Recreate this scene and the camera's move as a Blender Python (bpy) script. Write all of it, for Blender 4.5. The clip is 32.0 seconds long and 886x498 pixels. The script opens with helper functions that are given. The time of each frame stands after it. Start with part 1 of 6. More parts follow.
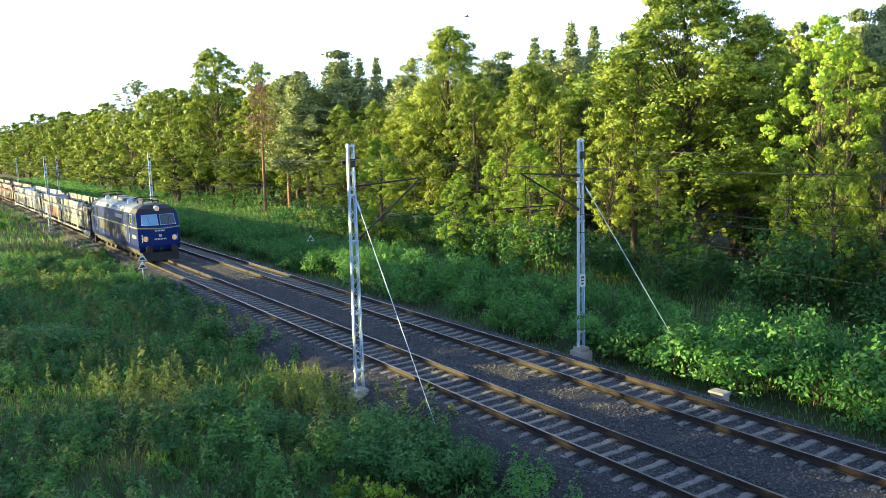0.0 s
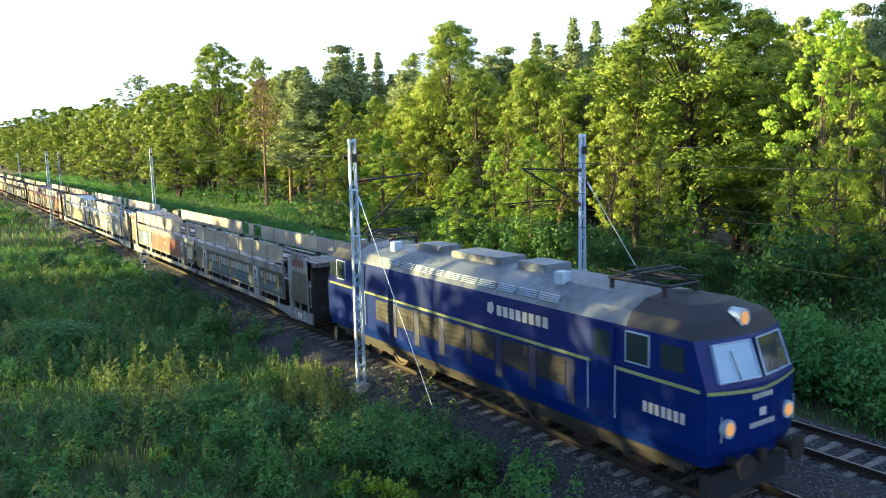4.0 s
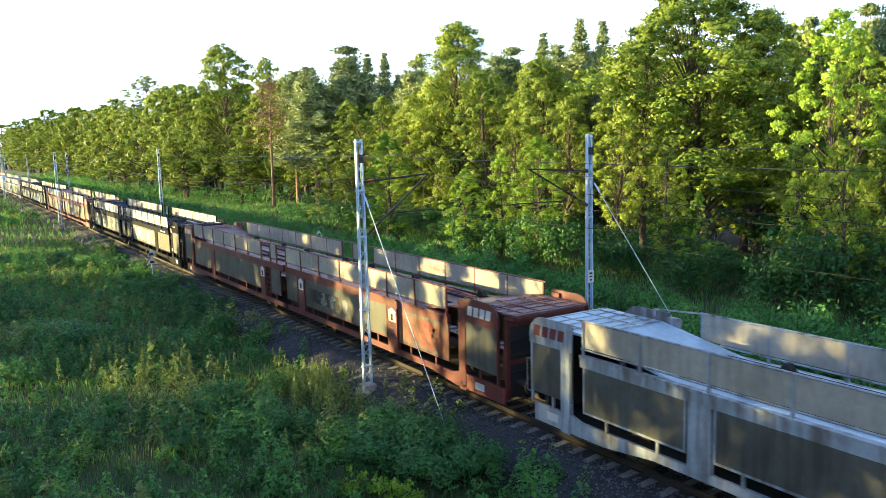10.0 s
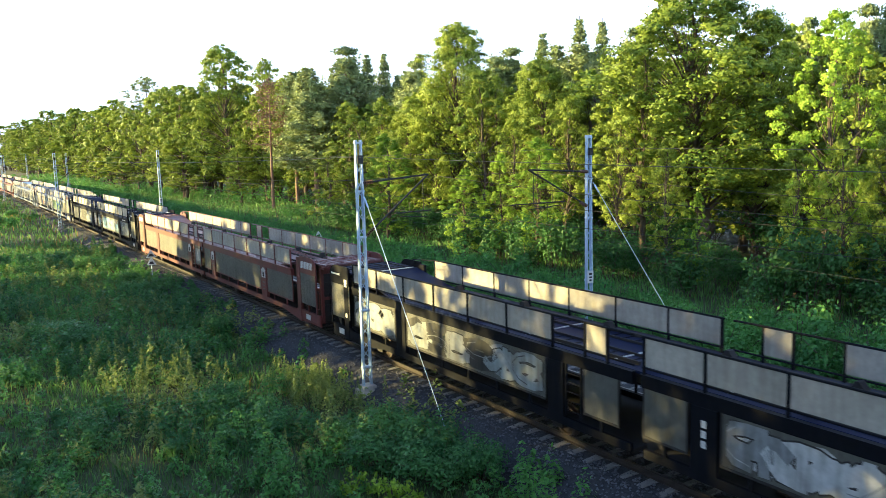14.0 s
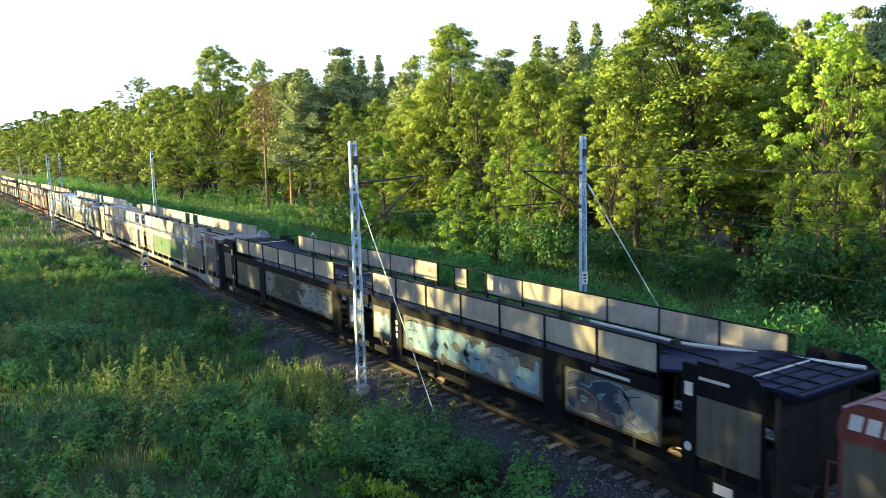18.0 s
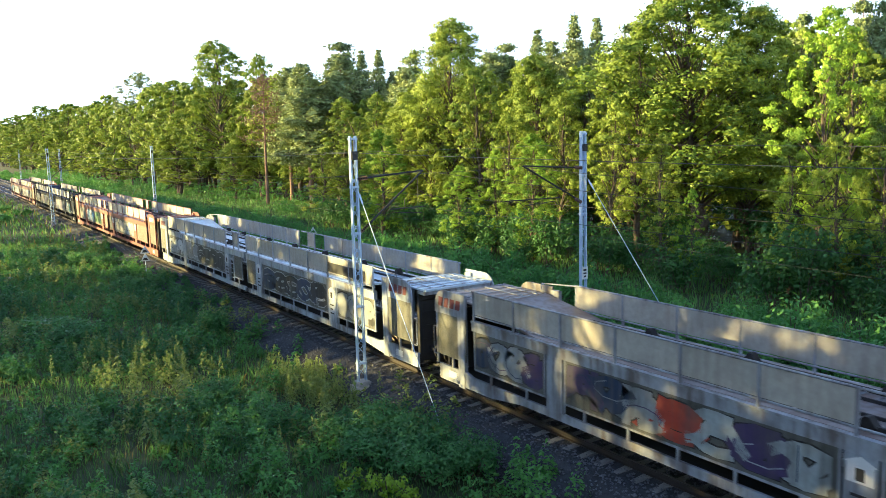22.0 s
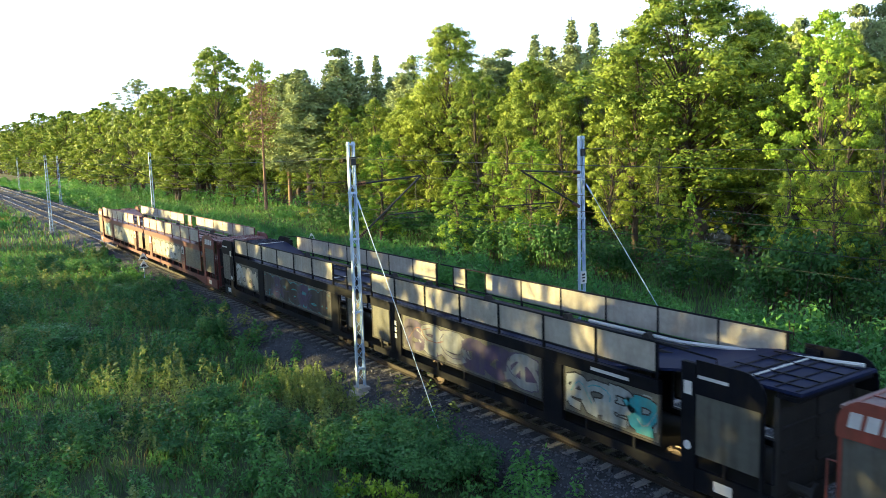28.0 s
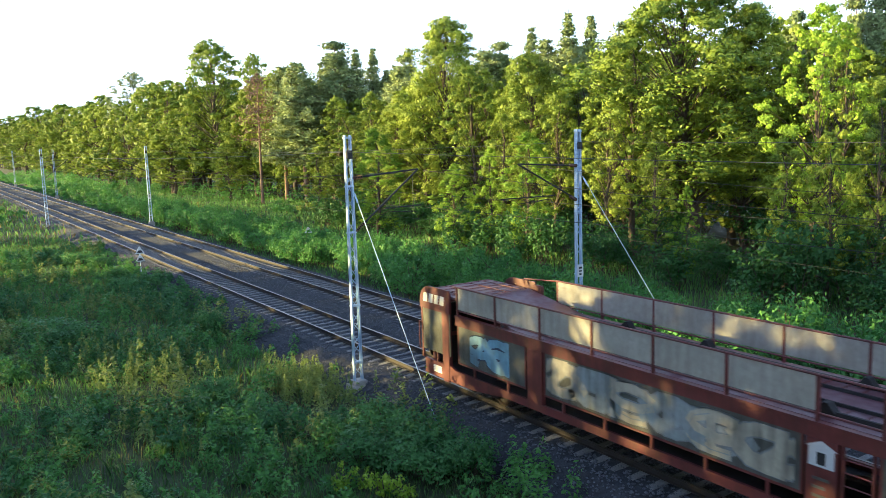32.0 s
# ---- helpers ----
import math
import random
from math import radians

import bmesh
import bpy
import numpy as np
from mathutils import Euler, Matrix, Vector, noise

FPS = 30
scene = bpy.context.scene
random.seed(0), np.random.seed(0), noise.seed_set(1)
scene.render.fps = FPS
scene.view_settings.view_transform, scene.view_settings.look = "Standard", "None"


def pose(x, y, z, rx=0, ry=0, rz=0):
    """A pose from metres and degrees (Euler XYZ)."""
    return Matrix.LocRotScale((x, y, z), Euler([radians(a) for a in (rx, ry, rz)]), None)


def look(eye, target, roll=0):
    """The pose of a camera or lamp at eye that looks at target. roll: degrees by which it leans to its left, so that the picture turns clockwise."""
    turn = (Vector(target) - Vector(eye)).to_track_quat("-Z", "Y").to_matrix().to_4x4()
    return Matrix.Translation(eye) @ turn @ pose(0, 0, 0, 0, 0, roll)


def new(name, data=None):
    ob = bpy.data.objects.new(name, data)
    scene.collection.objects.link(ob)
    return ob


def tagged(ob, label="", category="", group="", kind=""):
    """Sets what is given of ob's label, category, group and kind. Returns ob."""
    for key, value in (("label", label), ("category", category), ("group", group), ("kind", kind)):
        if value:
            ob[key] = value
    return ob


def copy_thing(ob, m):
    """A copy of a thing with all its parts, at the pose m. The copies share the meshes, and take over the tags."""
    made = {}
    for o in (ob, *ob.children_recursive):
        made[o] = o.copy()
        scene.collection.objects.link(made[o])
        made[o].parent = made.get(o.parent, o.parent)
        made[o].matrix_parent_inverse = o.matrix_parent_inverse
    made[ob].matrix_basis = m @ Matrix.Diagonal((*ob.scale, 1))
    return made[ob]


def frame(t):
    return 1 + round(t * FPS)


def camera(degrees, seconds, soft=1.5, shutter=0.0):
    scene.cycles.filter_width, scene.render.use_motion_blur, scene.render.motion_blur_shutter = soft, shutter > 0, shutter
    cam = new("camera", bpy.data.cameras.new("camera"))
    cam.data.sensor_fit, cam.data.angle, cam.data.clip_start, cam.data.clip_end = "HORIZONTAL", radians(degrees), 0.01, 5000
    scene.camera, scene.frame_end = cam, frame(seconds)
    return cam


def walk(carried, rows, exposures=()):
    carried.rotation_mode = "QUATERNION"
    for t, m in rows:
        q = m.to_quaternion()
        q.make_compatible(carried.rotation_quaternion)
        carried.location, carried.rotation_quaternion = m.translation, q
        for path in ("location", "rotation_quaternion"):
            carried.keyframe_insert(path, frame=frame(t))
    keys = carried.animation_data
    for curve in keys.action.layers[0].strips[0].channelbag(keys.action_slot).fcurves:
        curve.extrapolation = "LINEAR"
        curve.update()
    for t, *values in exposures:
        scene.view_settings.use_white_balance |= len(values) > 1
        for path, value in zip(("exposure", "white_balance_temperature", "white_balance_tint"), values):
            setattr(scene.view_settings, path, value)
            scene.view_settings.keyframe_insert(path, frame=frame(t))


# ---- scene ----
EYE = Vector((0.0, 0.0, 7.79))


def view(yaw, pitch, lean):
    """Camera pose at the fixed viewpoint: yaw from the y axis, pitch below level, lean of the picture."""
    a, b, c = radians(yaw), radians(pitch), radians(lean)
    fwd = Vector((math.sin(a) * math.cos(b), math.cos(a) * math.cos(b), -math.sin(b)))
    right = Vector((math.cos(a), -math.sin(a), 0))
    up = right.cross(fwd)
    r2, u2 = right * math.cos(c) + up * math.sin(c), up * math.cos(c) - right * math.sin(c)
    m = Matrix((r2, u2, -fwd)).transposed().to_4x4()
    return Matrix.Translation(EYE) @ m


cam = camera(58.687, 32.0, soft=0.75, shutter=0.15)
walk(cam, [
    (0.0, view(-56.426, 7.325, -1.475)),
    (0.5, view(-56.485, 7.381, -1.457)),
    (1.0, view(-56.435, 7.475, -1.347)),
    (1.5, view(-56.420, 7.561, -1.428)),
    (2.0, view(-56.420, 7.626, -1.434)),
    (2.5, view(-56.512, 7.677, -1.430)),
    (3.0, view(-56.560, 7.646, -1.450)),
    (3.5, view(-56.566, 7.647, -1.481)),
    (5.5, view(-56.655, 7.922, -1.452)),
    (6.0, view(-56.831, 8.021, -1.488)),
    (6.5, view(-56.885, 8.016, -1.473)),
    (7.0, view(-56.913, 8.032, -1.422)),
    (7.5, view(-56.982, 8.015, -1.432)),
    (8.0, view(-57.002, 7.946, -1.483)),
    (8.5, view(-56.968, 7.794, -1.426)),
    (9.0, view(-57.002, 7.667, -1.421)),
    (9.5, view(-57.034, 7.606, -1.438)),
    (10.0, view(-57.030, 7.616, -1.508)),
    (10.5, view(-57.051, 7.617, -1.491)),
    (11.0, view(-57.070, 7.616, -1.493)),
    (11.5, view(-57.042, 7.627, -1.471)),
    (12.0, view(-57.020, 7.631, -1.479)),
    (12.5, view(-57.064, 7.638, -1.476)),
    (13.0, view(-57.061, 7.683, -1.496)),
    (13.5, view(-57.013, 7.671, -1.498)),
    (14.0, view(-56.999, 7.565, -1.539)),
    (14.5, view(-56.967, 7.362, -1.518)),
    (16.5, view(-56.709, 7.396, -1.517)),
    (17.0, view(-56.653, 7.438, -1.464)),
    (17.5, view(-56.621, 7.491, -1.478)),
    (18.0, view(-56.596, 7.504, -1.443)),
    (18.5, view(-56.591, 7.564, -1.425)),
    (19.0, view(-56.620, 7.620, -1.448)),
    (19.5, view(-56.657, 7.587, -1.402)),
    (20.0, view(-56.664, 7.559, -1.446)),
    (20.5, view(-56.638, 7.564, -1.471)),
    (21.0, view(-56.617, 7.601, -1.533)),
    (21.5, view(-56.602, 7.694, -1.499)),
    (22.0, view(-56.612, 7.858, -1.480)),
    (22.5, view(-56.538, 7.950, -1.425)),
    (23.0, view(-56.476, 7.923, -1.410)),
    (23.5, view(-56.480, 7.792, -1.467)),
    (24.0, view(-56.551, 7.642, -1.528)),
    (24.5, view(-56.580, 7.617, -1.546)),
    (25.0, view(-56.617, 7.633, -1.557)),
    (25.5, view(-56.507, 7.635, -1.589)),
    (27.5, view(-56.424, 7.578, -1.701)),
    (28.0, view(-56.497, 7.491, -1.731)),
    (28.5, view(-56.514, 7.475, -1.669)),
    (29.0, view(-56.463, 7.557, -1.635)),
    (29.5, view(-56.455, 7.707, -1.593)),
    (30.0, view(-56.399, 7.826, -1.568)),
    (30.5, view(-56.352, 7.881, -1.579)),
    (31.0, view(-56.290, 7.884, -1.655)),
    (31.5, view(-56.244, 7.894, -1.707)),
    (32.0, view(-56.286, 7.973, -1.788)),
], exposures=[(0.0, 2.2, 5080, 7), (32.0, 2.2, 5080, 7)])

# ---- light: low evening sun over the trees behind the viewer's left ----
SUN_FROM = Vector((-0.58, -0.81, 0.0)).normalized()
SUN_EL = radians(9.5)
world = bpy.data.worlds.new("sky")
scene.world = world
world.use_nodes = True
wn, wl = world.node_tree.nodes, world.node_tree.links
wn.clear()
w_out, w_bg, w_sky = wn.new("ShaderNodeOutputWorld"), wn.new("ShaderNodeBackground"), wn.new("ShaderNodeTexSky")
w_sky.sky_type, w_sky.sun_disc = "NISHITA", False
w_sky.sun_elevation = SUN_EL
w_sky.ozone_density, w_sky.dust_density = 4.0, 0.4
w_sky.sun_rotation = math.atan2(SUN_FROM.x, SUN_FROM.y)
w_tc, w_sep, w_haze, w_noise, w_map = (wn.new(k) for k in ("ShaderNodeTexCoord", "ShaderNodeSeparateXYZ", "ShaderNodeMapRange", "ShaderNodeTexNoise", "ShaderNodeMapping"))
w_map.inputs["Scale"].default_value = (1.5, 1.5, 7.0)
w_noise.inputs["Scale"].default_value, w_noise.inputs["Detail"].default_value = 1.9, 6.0
w_haze.interpolation_type = "SMOOTHSTEP"
for key, value in (("From Min", 0.30), ("From Max", 0.50), ("To Min", 1.0), ("To Max", 0.0)):
    w_haze.inputs[key].default_value = value
w_cloud, w_sum, w_mix = wn.new("ShaderNodeMapRange"), wn.new("ShaderNodeMath"), wn.new("ShaderNodeMix")
w_puff = wn.new("ShaderNodeMapRange")
for key, value in (("From Min", 0.34), ("From Max", 0.62), ("To Min", -0.05), ("To Max", 0.25)):
    w_cloud.inputs[key].default_value = value
w_puff.inputs["From Min"].default_value, w_puff.inputs["From Max"].default_value = 0.38, 0.47
w_sum.operation, w_sum.use_clamp = "ADD", True
w_mix.data_type = "RGBA"
w_tone = wn.new("ShaderNodeMix")
w_tone.data_type = "RGBA"
w_tone.inputs["A"].default_value, w_tone.inputs["B"].default_value = (5.3, 5.4, 5.9, 1), (10.5, 10.6, 11.0, 1)
wl.new(w_tc.outputs["Generated"], w_map.inputs["Vector"])
wl.new(w_tc.outputs["Generated"], w_sep.inputs["Vector"])
wl.new(w_map.outputs["Vector"], w_noise.inputs["Vector"])
wl.new(w_sep.outputs["Z"], w_haze.inputs["Value"])
wl.new(w_noise.outputs["Fac"], w_cloud.inputs["Value"])
wl.new(w_haze.outputs["Result"], w_sum.inputs[0])
wl.new(w_cloud.outputs["Result"], w_sum.inputs[1])
wl.new(w_sum.outputs[0], w_mix.inputs["Factor"])
wl.new(w_sky.outputs["Color"], w_mix.inputs["A"])
wl.new(w_noise.outputs["Fac"], w_puff.inputs["Value"])
wl.new(w_puff.outputs["Result"], w_tone.inputs["Factor"])
wl.new(w_tone.outputs["Result"], w_mix.inputs["B"])
wl.new(w_mix.outputs["Result"], w_bg.inputs["Color"])
w_bg.inputs["Strength"].default_value = 0.053
wl.new(w_bg.outputs["Background"], w_out.inputs["Surface"])

sun = new("sun", bpy.data.lights.new("sun", "SUN"))
sun.data.energy, sun.data.angle, sun.data.color = 5.0, radians(0.5), (1.0, 0.68, 0.2)
sun.matrix_world = look(SUN_FROM * 200 * math.cos(SUN_EL) + Vector((0, 0, 200 * math.sin(SUN_EL))), (0, 0, 0))


# ---- materials ----
def principled(name, color, rough=0.6, metal=0.0, var=0.25, scale=3.0, bump=0.0, bump_scale=40.0, spec=0.5):
    """A surface whose colour drifts at two scales, with grain relief."""
    m = bpy.data.materials.new(name)
    m.use_nodes = True
    n, l = m.node_tree.nodes, m.node_tree.links
    b = n["Principled BSDF"]
    b.inputs["Roughness"].default_value, b.inputs["Metallic"].default_value = rough, metal
    b.inputs["Specular IOR Level"].default_value = spec
    tc = n.new("ShaderNodeTexCoord")
    big, fine, add = n.new("ShaderNodeTexNoise"), n.new("ShaderNodeTexNoise"), n.new("ShaderNodeMath")
    big.inputs["Scale"].default_value, big.inputs["Detail"].default_value = scale, 6
    fine.inputs["Scale"].default_value, fine.inputs["Detail"].default_value = scale * 9, 4
    for t in (big, fine):
        l.new(tc.outputs["Object"], t.inputs["Vector"])
    add.operation = "ADD"
    l.new(big.outputs["Fac"], add.inputs[0])
    l.new(fine.outputs["Fac"], add.inputs[1])
    ramp = n.new("ShaderNodeMapRange")
    ramp.inputs["From Min"].default_value, ramp.inputs["From Max"].default_value = 0.6, 1.4
    ramp.inputs["To Min"].default_value, ramp.inputs["To Max"].default_value = 1 - var, 1 + var
    l.new(add.outputs[0], ramp.inputs["Value"])
    mul = n.new("ShaderNodeVectorMath")
    mul.operation = "MULTIPLY"
    mul.inputs[0].default_value = color[:3]
    l.new(ramp.outputs["Result"], mul.inputs[1])
    l.new(mul.outputs["Vector"], b.inputs["Base Color"])
    if bump:
        bn, nz = n.new("ShaderNodeBump"), n.new("ShaderNodeTexNoise")
        nz.inputs["Scale"].default_value, nz.inputs["Detail"].default_value = bump_scale, 5
        l.new(tc.outputs["Object"], nz.inputs["Vector"])
        l.new(nz.outputs["Fac"], bn.inputs["Height"])
        bn.inputs["Strength"].default_value, bn.inputs["Distance"].default_value = bump, 0.05
        l.new(bn.outputs["Normal"], b.inputs["Normal"])
    return m


def foliage(name, c_dark, c_light, glow=0.4, rough=0.55):
    """Leaves: each leaf and each plant a little different, and light shines through them."""
    m = bpy.data.materials.new(name)
    m.use_nodes = True
    n, l = m.node_tree.nodes, m.node_tree.links
    b, out = n["Principled BSDF"], n["Material Output"]
    geo, info, add = n.new("ShaderNodeNewGeometry"), n.new("ShaderNodeObjectInfo"), n.new("ShaderNodeMath")
    add.operation = "MULTIPLY_ADD"
    add.inputs[1].default_value = 0.35
    scaled = n.new("ShaderNodeMath")
    scaled.operation = "MULTIPLY_ADD"
    scaled.inputs[1].default_value = 0.35
    tc, nz, part_of = n.new("ShaderNodeTexCoord"), n.new("ShaderNodeTexNoise"), n.new("ShaderNodeMapRange")
    nz.inputs["Scale"].default_value, nz.inputs["Detail"].default_value = 0.7, 2
    for key, value in (("From Min", 0.35), ("From Max", 0.65), ("To Min", 0.0), ("To Max", 0.3)):
        part_of.inputs[key].default_value = value
    l.new(tc.outputs["Object"], nz.inputs["Vector"])
    l.new(nz.outputs["Fac"], part_of.inputs["Value"])
    l.new(geo.outputs["Random Per Island"], add.inputs[0])
    l.new(info.outputs["Random"], scaled.inputs[0])
    l.new(part_of.outputs["Result"], scaled.inputs[2])
    l.new(scaled.outputs[0], add.inputs[2])
    ramp = n.new("ShaderNodeValToRGB")
    ramp.color_ramp.elements[0].color, ramp.color_ramp.elements[1].color = (*c_dark, 1), (*c_light, 1)
    l.new(add.outputs[0], ramp.inputs["Fac"])
    l.new(ramp.outputs["Color"], b.inputs["Base Color"])
    b.inputs["Roughness"].default_value = rough
    b.inputs["Specular IOR Level"].default_value = 0.3
    tr, mix = n.new("ShaderNodeBsdfTranslucent"), n.new("ShaderNodeMixShader")
    l.new(ramp.outputs["Color"], tr.inputs["Color"])
    mix.inputs["Fac"].default_value = glow
    l.new(b.outputs["BSDF"], mix.inputs[1])
    l.new(tr.outputs["BSDF"], mix.inputs[2])
    l.new(mix.outputs["Shader"], out.inputs["Surface"])
    return m


M_SOIL = principled("soil_and_moss", (0.04, 0.055, 0.016), 0.95, var=0.5, scale=0.35, bump=0.6, bump_scale=6)
M_BALLAST = principled("ballast_bed", (0.040, 0.041, 0.047), 0.95, var=0.5, scale=0.8, bump=1.0, bump_scale=16)
M_STONE = principled("crushed_stone", (0.105, 0.108, 0.12), 0.9, var=0.65, scale=5)
M_RAIL = principled("rusty_rail_steel", (0.022, 0.015, 0.012), 0.8, 0.0, var=0.35, scale=5)
M_RAIL_TOP = principled("polished_rail_head", (0.22, 0.2, 0.19), 0.33, 0.9, var=0.15, scale=3)
M_SLEEPER = principled("weathered_concrete", (0.2, 0.19, 0.18), 0.9, var=0.35, scale=4, bump=0.3)
M_CONCRETE = principled("concrete", (0.4, 0.38, 0.34), 0.9, var=0.25, scale=2, bump=0.3)
M_GALV = principled("galvanised_steel", (0.44, 0.55, 0.70), 0.5, 0.3, var=0.15, scale=4)
M_WIRE = principled("oxidised_copper_wire", (0.02, 0.022, 0.022), 0.7, 0.0)
M_WIRE_PALE = principled("zinc_wire_rope", (0.07, 0.075, 0.085), 0.5, 0.4)
M_BARK = principled("grey_brown_bark", (0.09, 0.07, 0.05), 0.95, var=0.4, scale=4, bump=0.8, bump_scale=20)
M_BARK_PINE = principled("reddish_pine_bark", (0.22, 0.145, 0.10), 0.95, var=0.35, scale=4, bump=0.8, bump_scale=18)
M_OAK = foliage("oak_leaves", (0.05, 0.115, 0.012), (0.40, 0.475, 0.04), 0.25)
M_LOCUST = foliage("locust_leaves", (0.10, 0.21, 0.015), (0.44, 0.60, 0.04), 0.35)
M_PINE = foliage("pine_needles", (0.10, 0.15, 0.055), (0.40, 0.46, 0.17), 0.15)
M_DEADPINE = foliage("dead_pine_needles", (0.10, 0.06, 0.035), (0.24, 0.16, 0.10), 0.2)
M_SHRUB = foliage("shrub_leaves", (0.045, 0.15, 0.035), (0.18, 0.38, 0.07), 0.3)
M_WEED = foliage("weed_leaves", (0.032, 0.11, 0.034), (0.16, 0.34, 0.09), 0.35)
M_WEED_PALE = foliage("pale_weed_leaves", (0.13, 0.19, 0.045), (0.29, 0.36, 0.1), 0.4)
M_GRASS = foliage("grass_blades", (0.06, 0.16, 0.04), (0.2, 0.36, 0.08), 0.35)
M_DRY_SUN = foliage("dry_and_sun_yellow_grass", (0.15, 0.11, 0.03), (0.32, 0.26, 0.09), 0.4)
M_BUSH = foliage("dark_bush_leaves", (0.025, 0.08, 0.02), (0.09, 0.2, 0.04), 0.25)


# ---- building tools ----
class Geo:
    """Collects plain pieces of one mesh."""

    def __init__(self):
        self.v, self.f, self.k = [], [], []

    def face(self, pts, k=0):
        s = len(self.v)
        self.v += [tuple(p) for p in pts]
        self.f.append(tuple(range(s, s + len(pts))))
        self.k.append(k)

    def box(self, x0, x1, y0, y1, z0, z1, k=0):
        s = len(self.v)
        self.v += [(x, y, z) for z in (z0, z1) for y in (y0, y1) for x in (x0, x1)]
        for q in ((0, 2, 3, 1), (4, 5, 7, 6), (0, 1, 5, 4), (2, 6, 7, 3), (0, 4, 6, 2), (1, 3, 7, 5)):
            self.f.append(tuple(s + i for i in q))
            self.k.append(k)

    def prism(self, outline, axis, a, b, k=0):
        """A flat outline, drawn out along one axis from a to b. Outline points are the other two coordinates, in order."""
        def at(p, d):
            q = list(p)
            q.insert(axis, d)
            return tuple(q)
        n, s = len(outline), len(self.v)
        self.v += [at(p, a) for p in outline] + [at(p, b) for p in outline]
        self.f.append(tuple(range(s, s + n)))
        self.f.append(tuple(range(s + 2 * n - 1, s + n - 1, -1)))
        self.k += [k, k]
        for i in range(n):
            j = (i + 1) % n
            self.f.append((s + i, s + n + i, s + n + j, s + j))
            self.k.append(k)

    def tube(self, p, q, r, r2=None, n=6, k=0, caps=True):
        p, q = Vector(p), Vector(q)
        d = (q - p).normalized()
        u = d.cross(Vector((0, 0, 1)) if abs(d.z) < 0.9 else Vector((1, 0, 0))).normalized()
        w, s, r2 = d.cross(u), len(self.v), r if r2 is None else r2
        for c, rr in ((p, r), (q, r2)):
            self.v += [tuple(c + (u * math.cos(i * math.tau / n) + w * math.sin(i * math.tau / n)) * rr) for i in range(n)]
        for i in range(n):
            j = (i + 1) % n
            self.f.append((s + i, s + j, s + n + j, s + n + i))
            self.k.append(k)
        if caps:
            self.f += [tuple(range(s + n - 1, s - 1, -1)), tuple(range(s + n, s + 2 * n))]
            self.k += [k, k]

    def path(self, pts, radii, n=6, k=0):
        """One bent tube through the points, ring to ring."""
        pts, s = [Vector(p) for p in pts], len(self.v)
        u = None
        for i, (c, r) in enumerate(zip(pts, radii)):
            d = (pts[min(i + 1, len(pts) - 1)] - pts[max(i - 1, 0)]).normalized()
            if u is None:
                u = d.cross(Vector((0, 0, 1)) if abs(d.z) < 0.9 else Vector((1, 0, 0)))
            u = (u - d * u.dot(d)).normalized()
            w = d.cross(u)
            self.v += [tuple(c + (u * math.cos(j * math.tau / n) + w * math.sin(j * math.tau / n)) * r) for j in range(n)]
        for i in range(len(pts) - 1):
            for j in range(n):
                a, b = s + i * n + j, s + i * n + (j + 1) % n
                self.f.append((a, b, b + n, a + n))
                self.k.append(k)

    def mesh(self, name, mats, bevel=0.0, smooth=False):
        me = bpy.data.meshes.new(name)
        me.from_pydata(self.v, [], self.f)
        for m in mats:
            me.materials.append(m)
        if len(mats) > 1:
            me.polygons.foreach_set("material_index", self.k)
        bm = bmesh.new()
        bm.from_mesh(me)
        bmesh.ops.recalc_face_normals(bm, faces=bm.faces)
        if bevel:
            bmesh.ops.remove_doubles(bm, verts=bm.verts, dist=1e-5)
            edges = [e for e in bm.edges if len(e.link_faces) == 2 and e.calc_face_angle(0) > 0.5]
            bmesh.ops.bevel(bm, geom=edges, offset=bevel, segments=2, affect="EDGES", clamp_overlap=True)
        if smooth:
            for f in bm.faces:
                f.smooth = True
        bm.to_mesh(me)
        bm.free()
        return me


def part(name, geo, mats, parent=None, label="", bevel=0.0, smooth=False):
    """Links one mesh as a thing, or as a part under a thing or part."""
    mats = mats if isinstance(mats, (list, tuple)) else [mats]
    me = geo if isinstance(geo, bpy.types.Mesh) else geo.mesh(name, mats, bevel, smooth)
    ob = new(name, me)
    if parent is not None:
        ob.parent = parent
    if label:
        ob["label"] = label
    return ob


def thing(name, label, category, group="", kind="", at=None):
    ob = new(name)
    ob.empty_display_size = 0.2
    if at is not None:
        ob.matrix_basis = at
    return tagged(ob, label, category, group, kind)


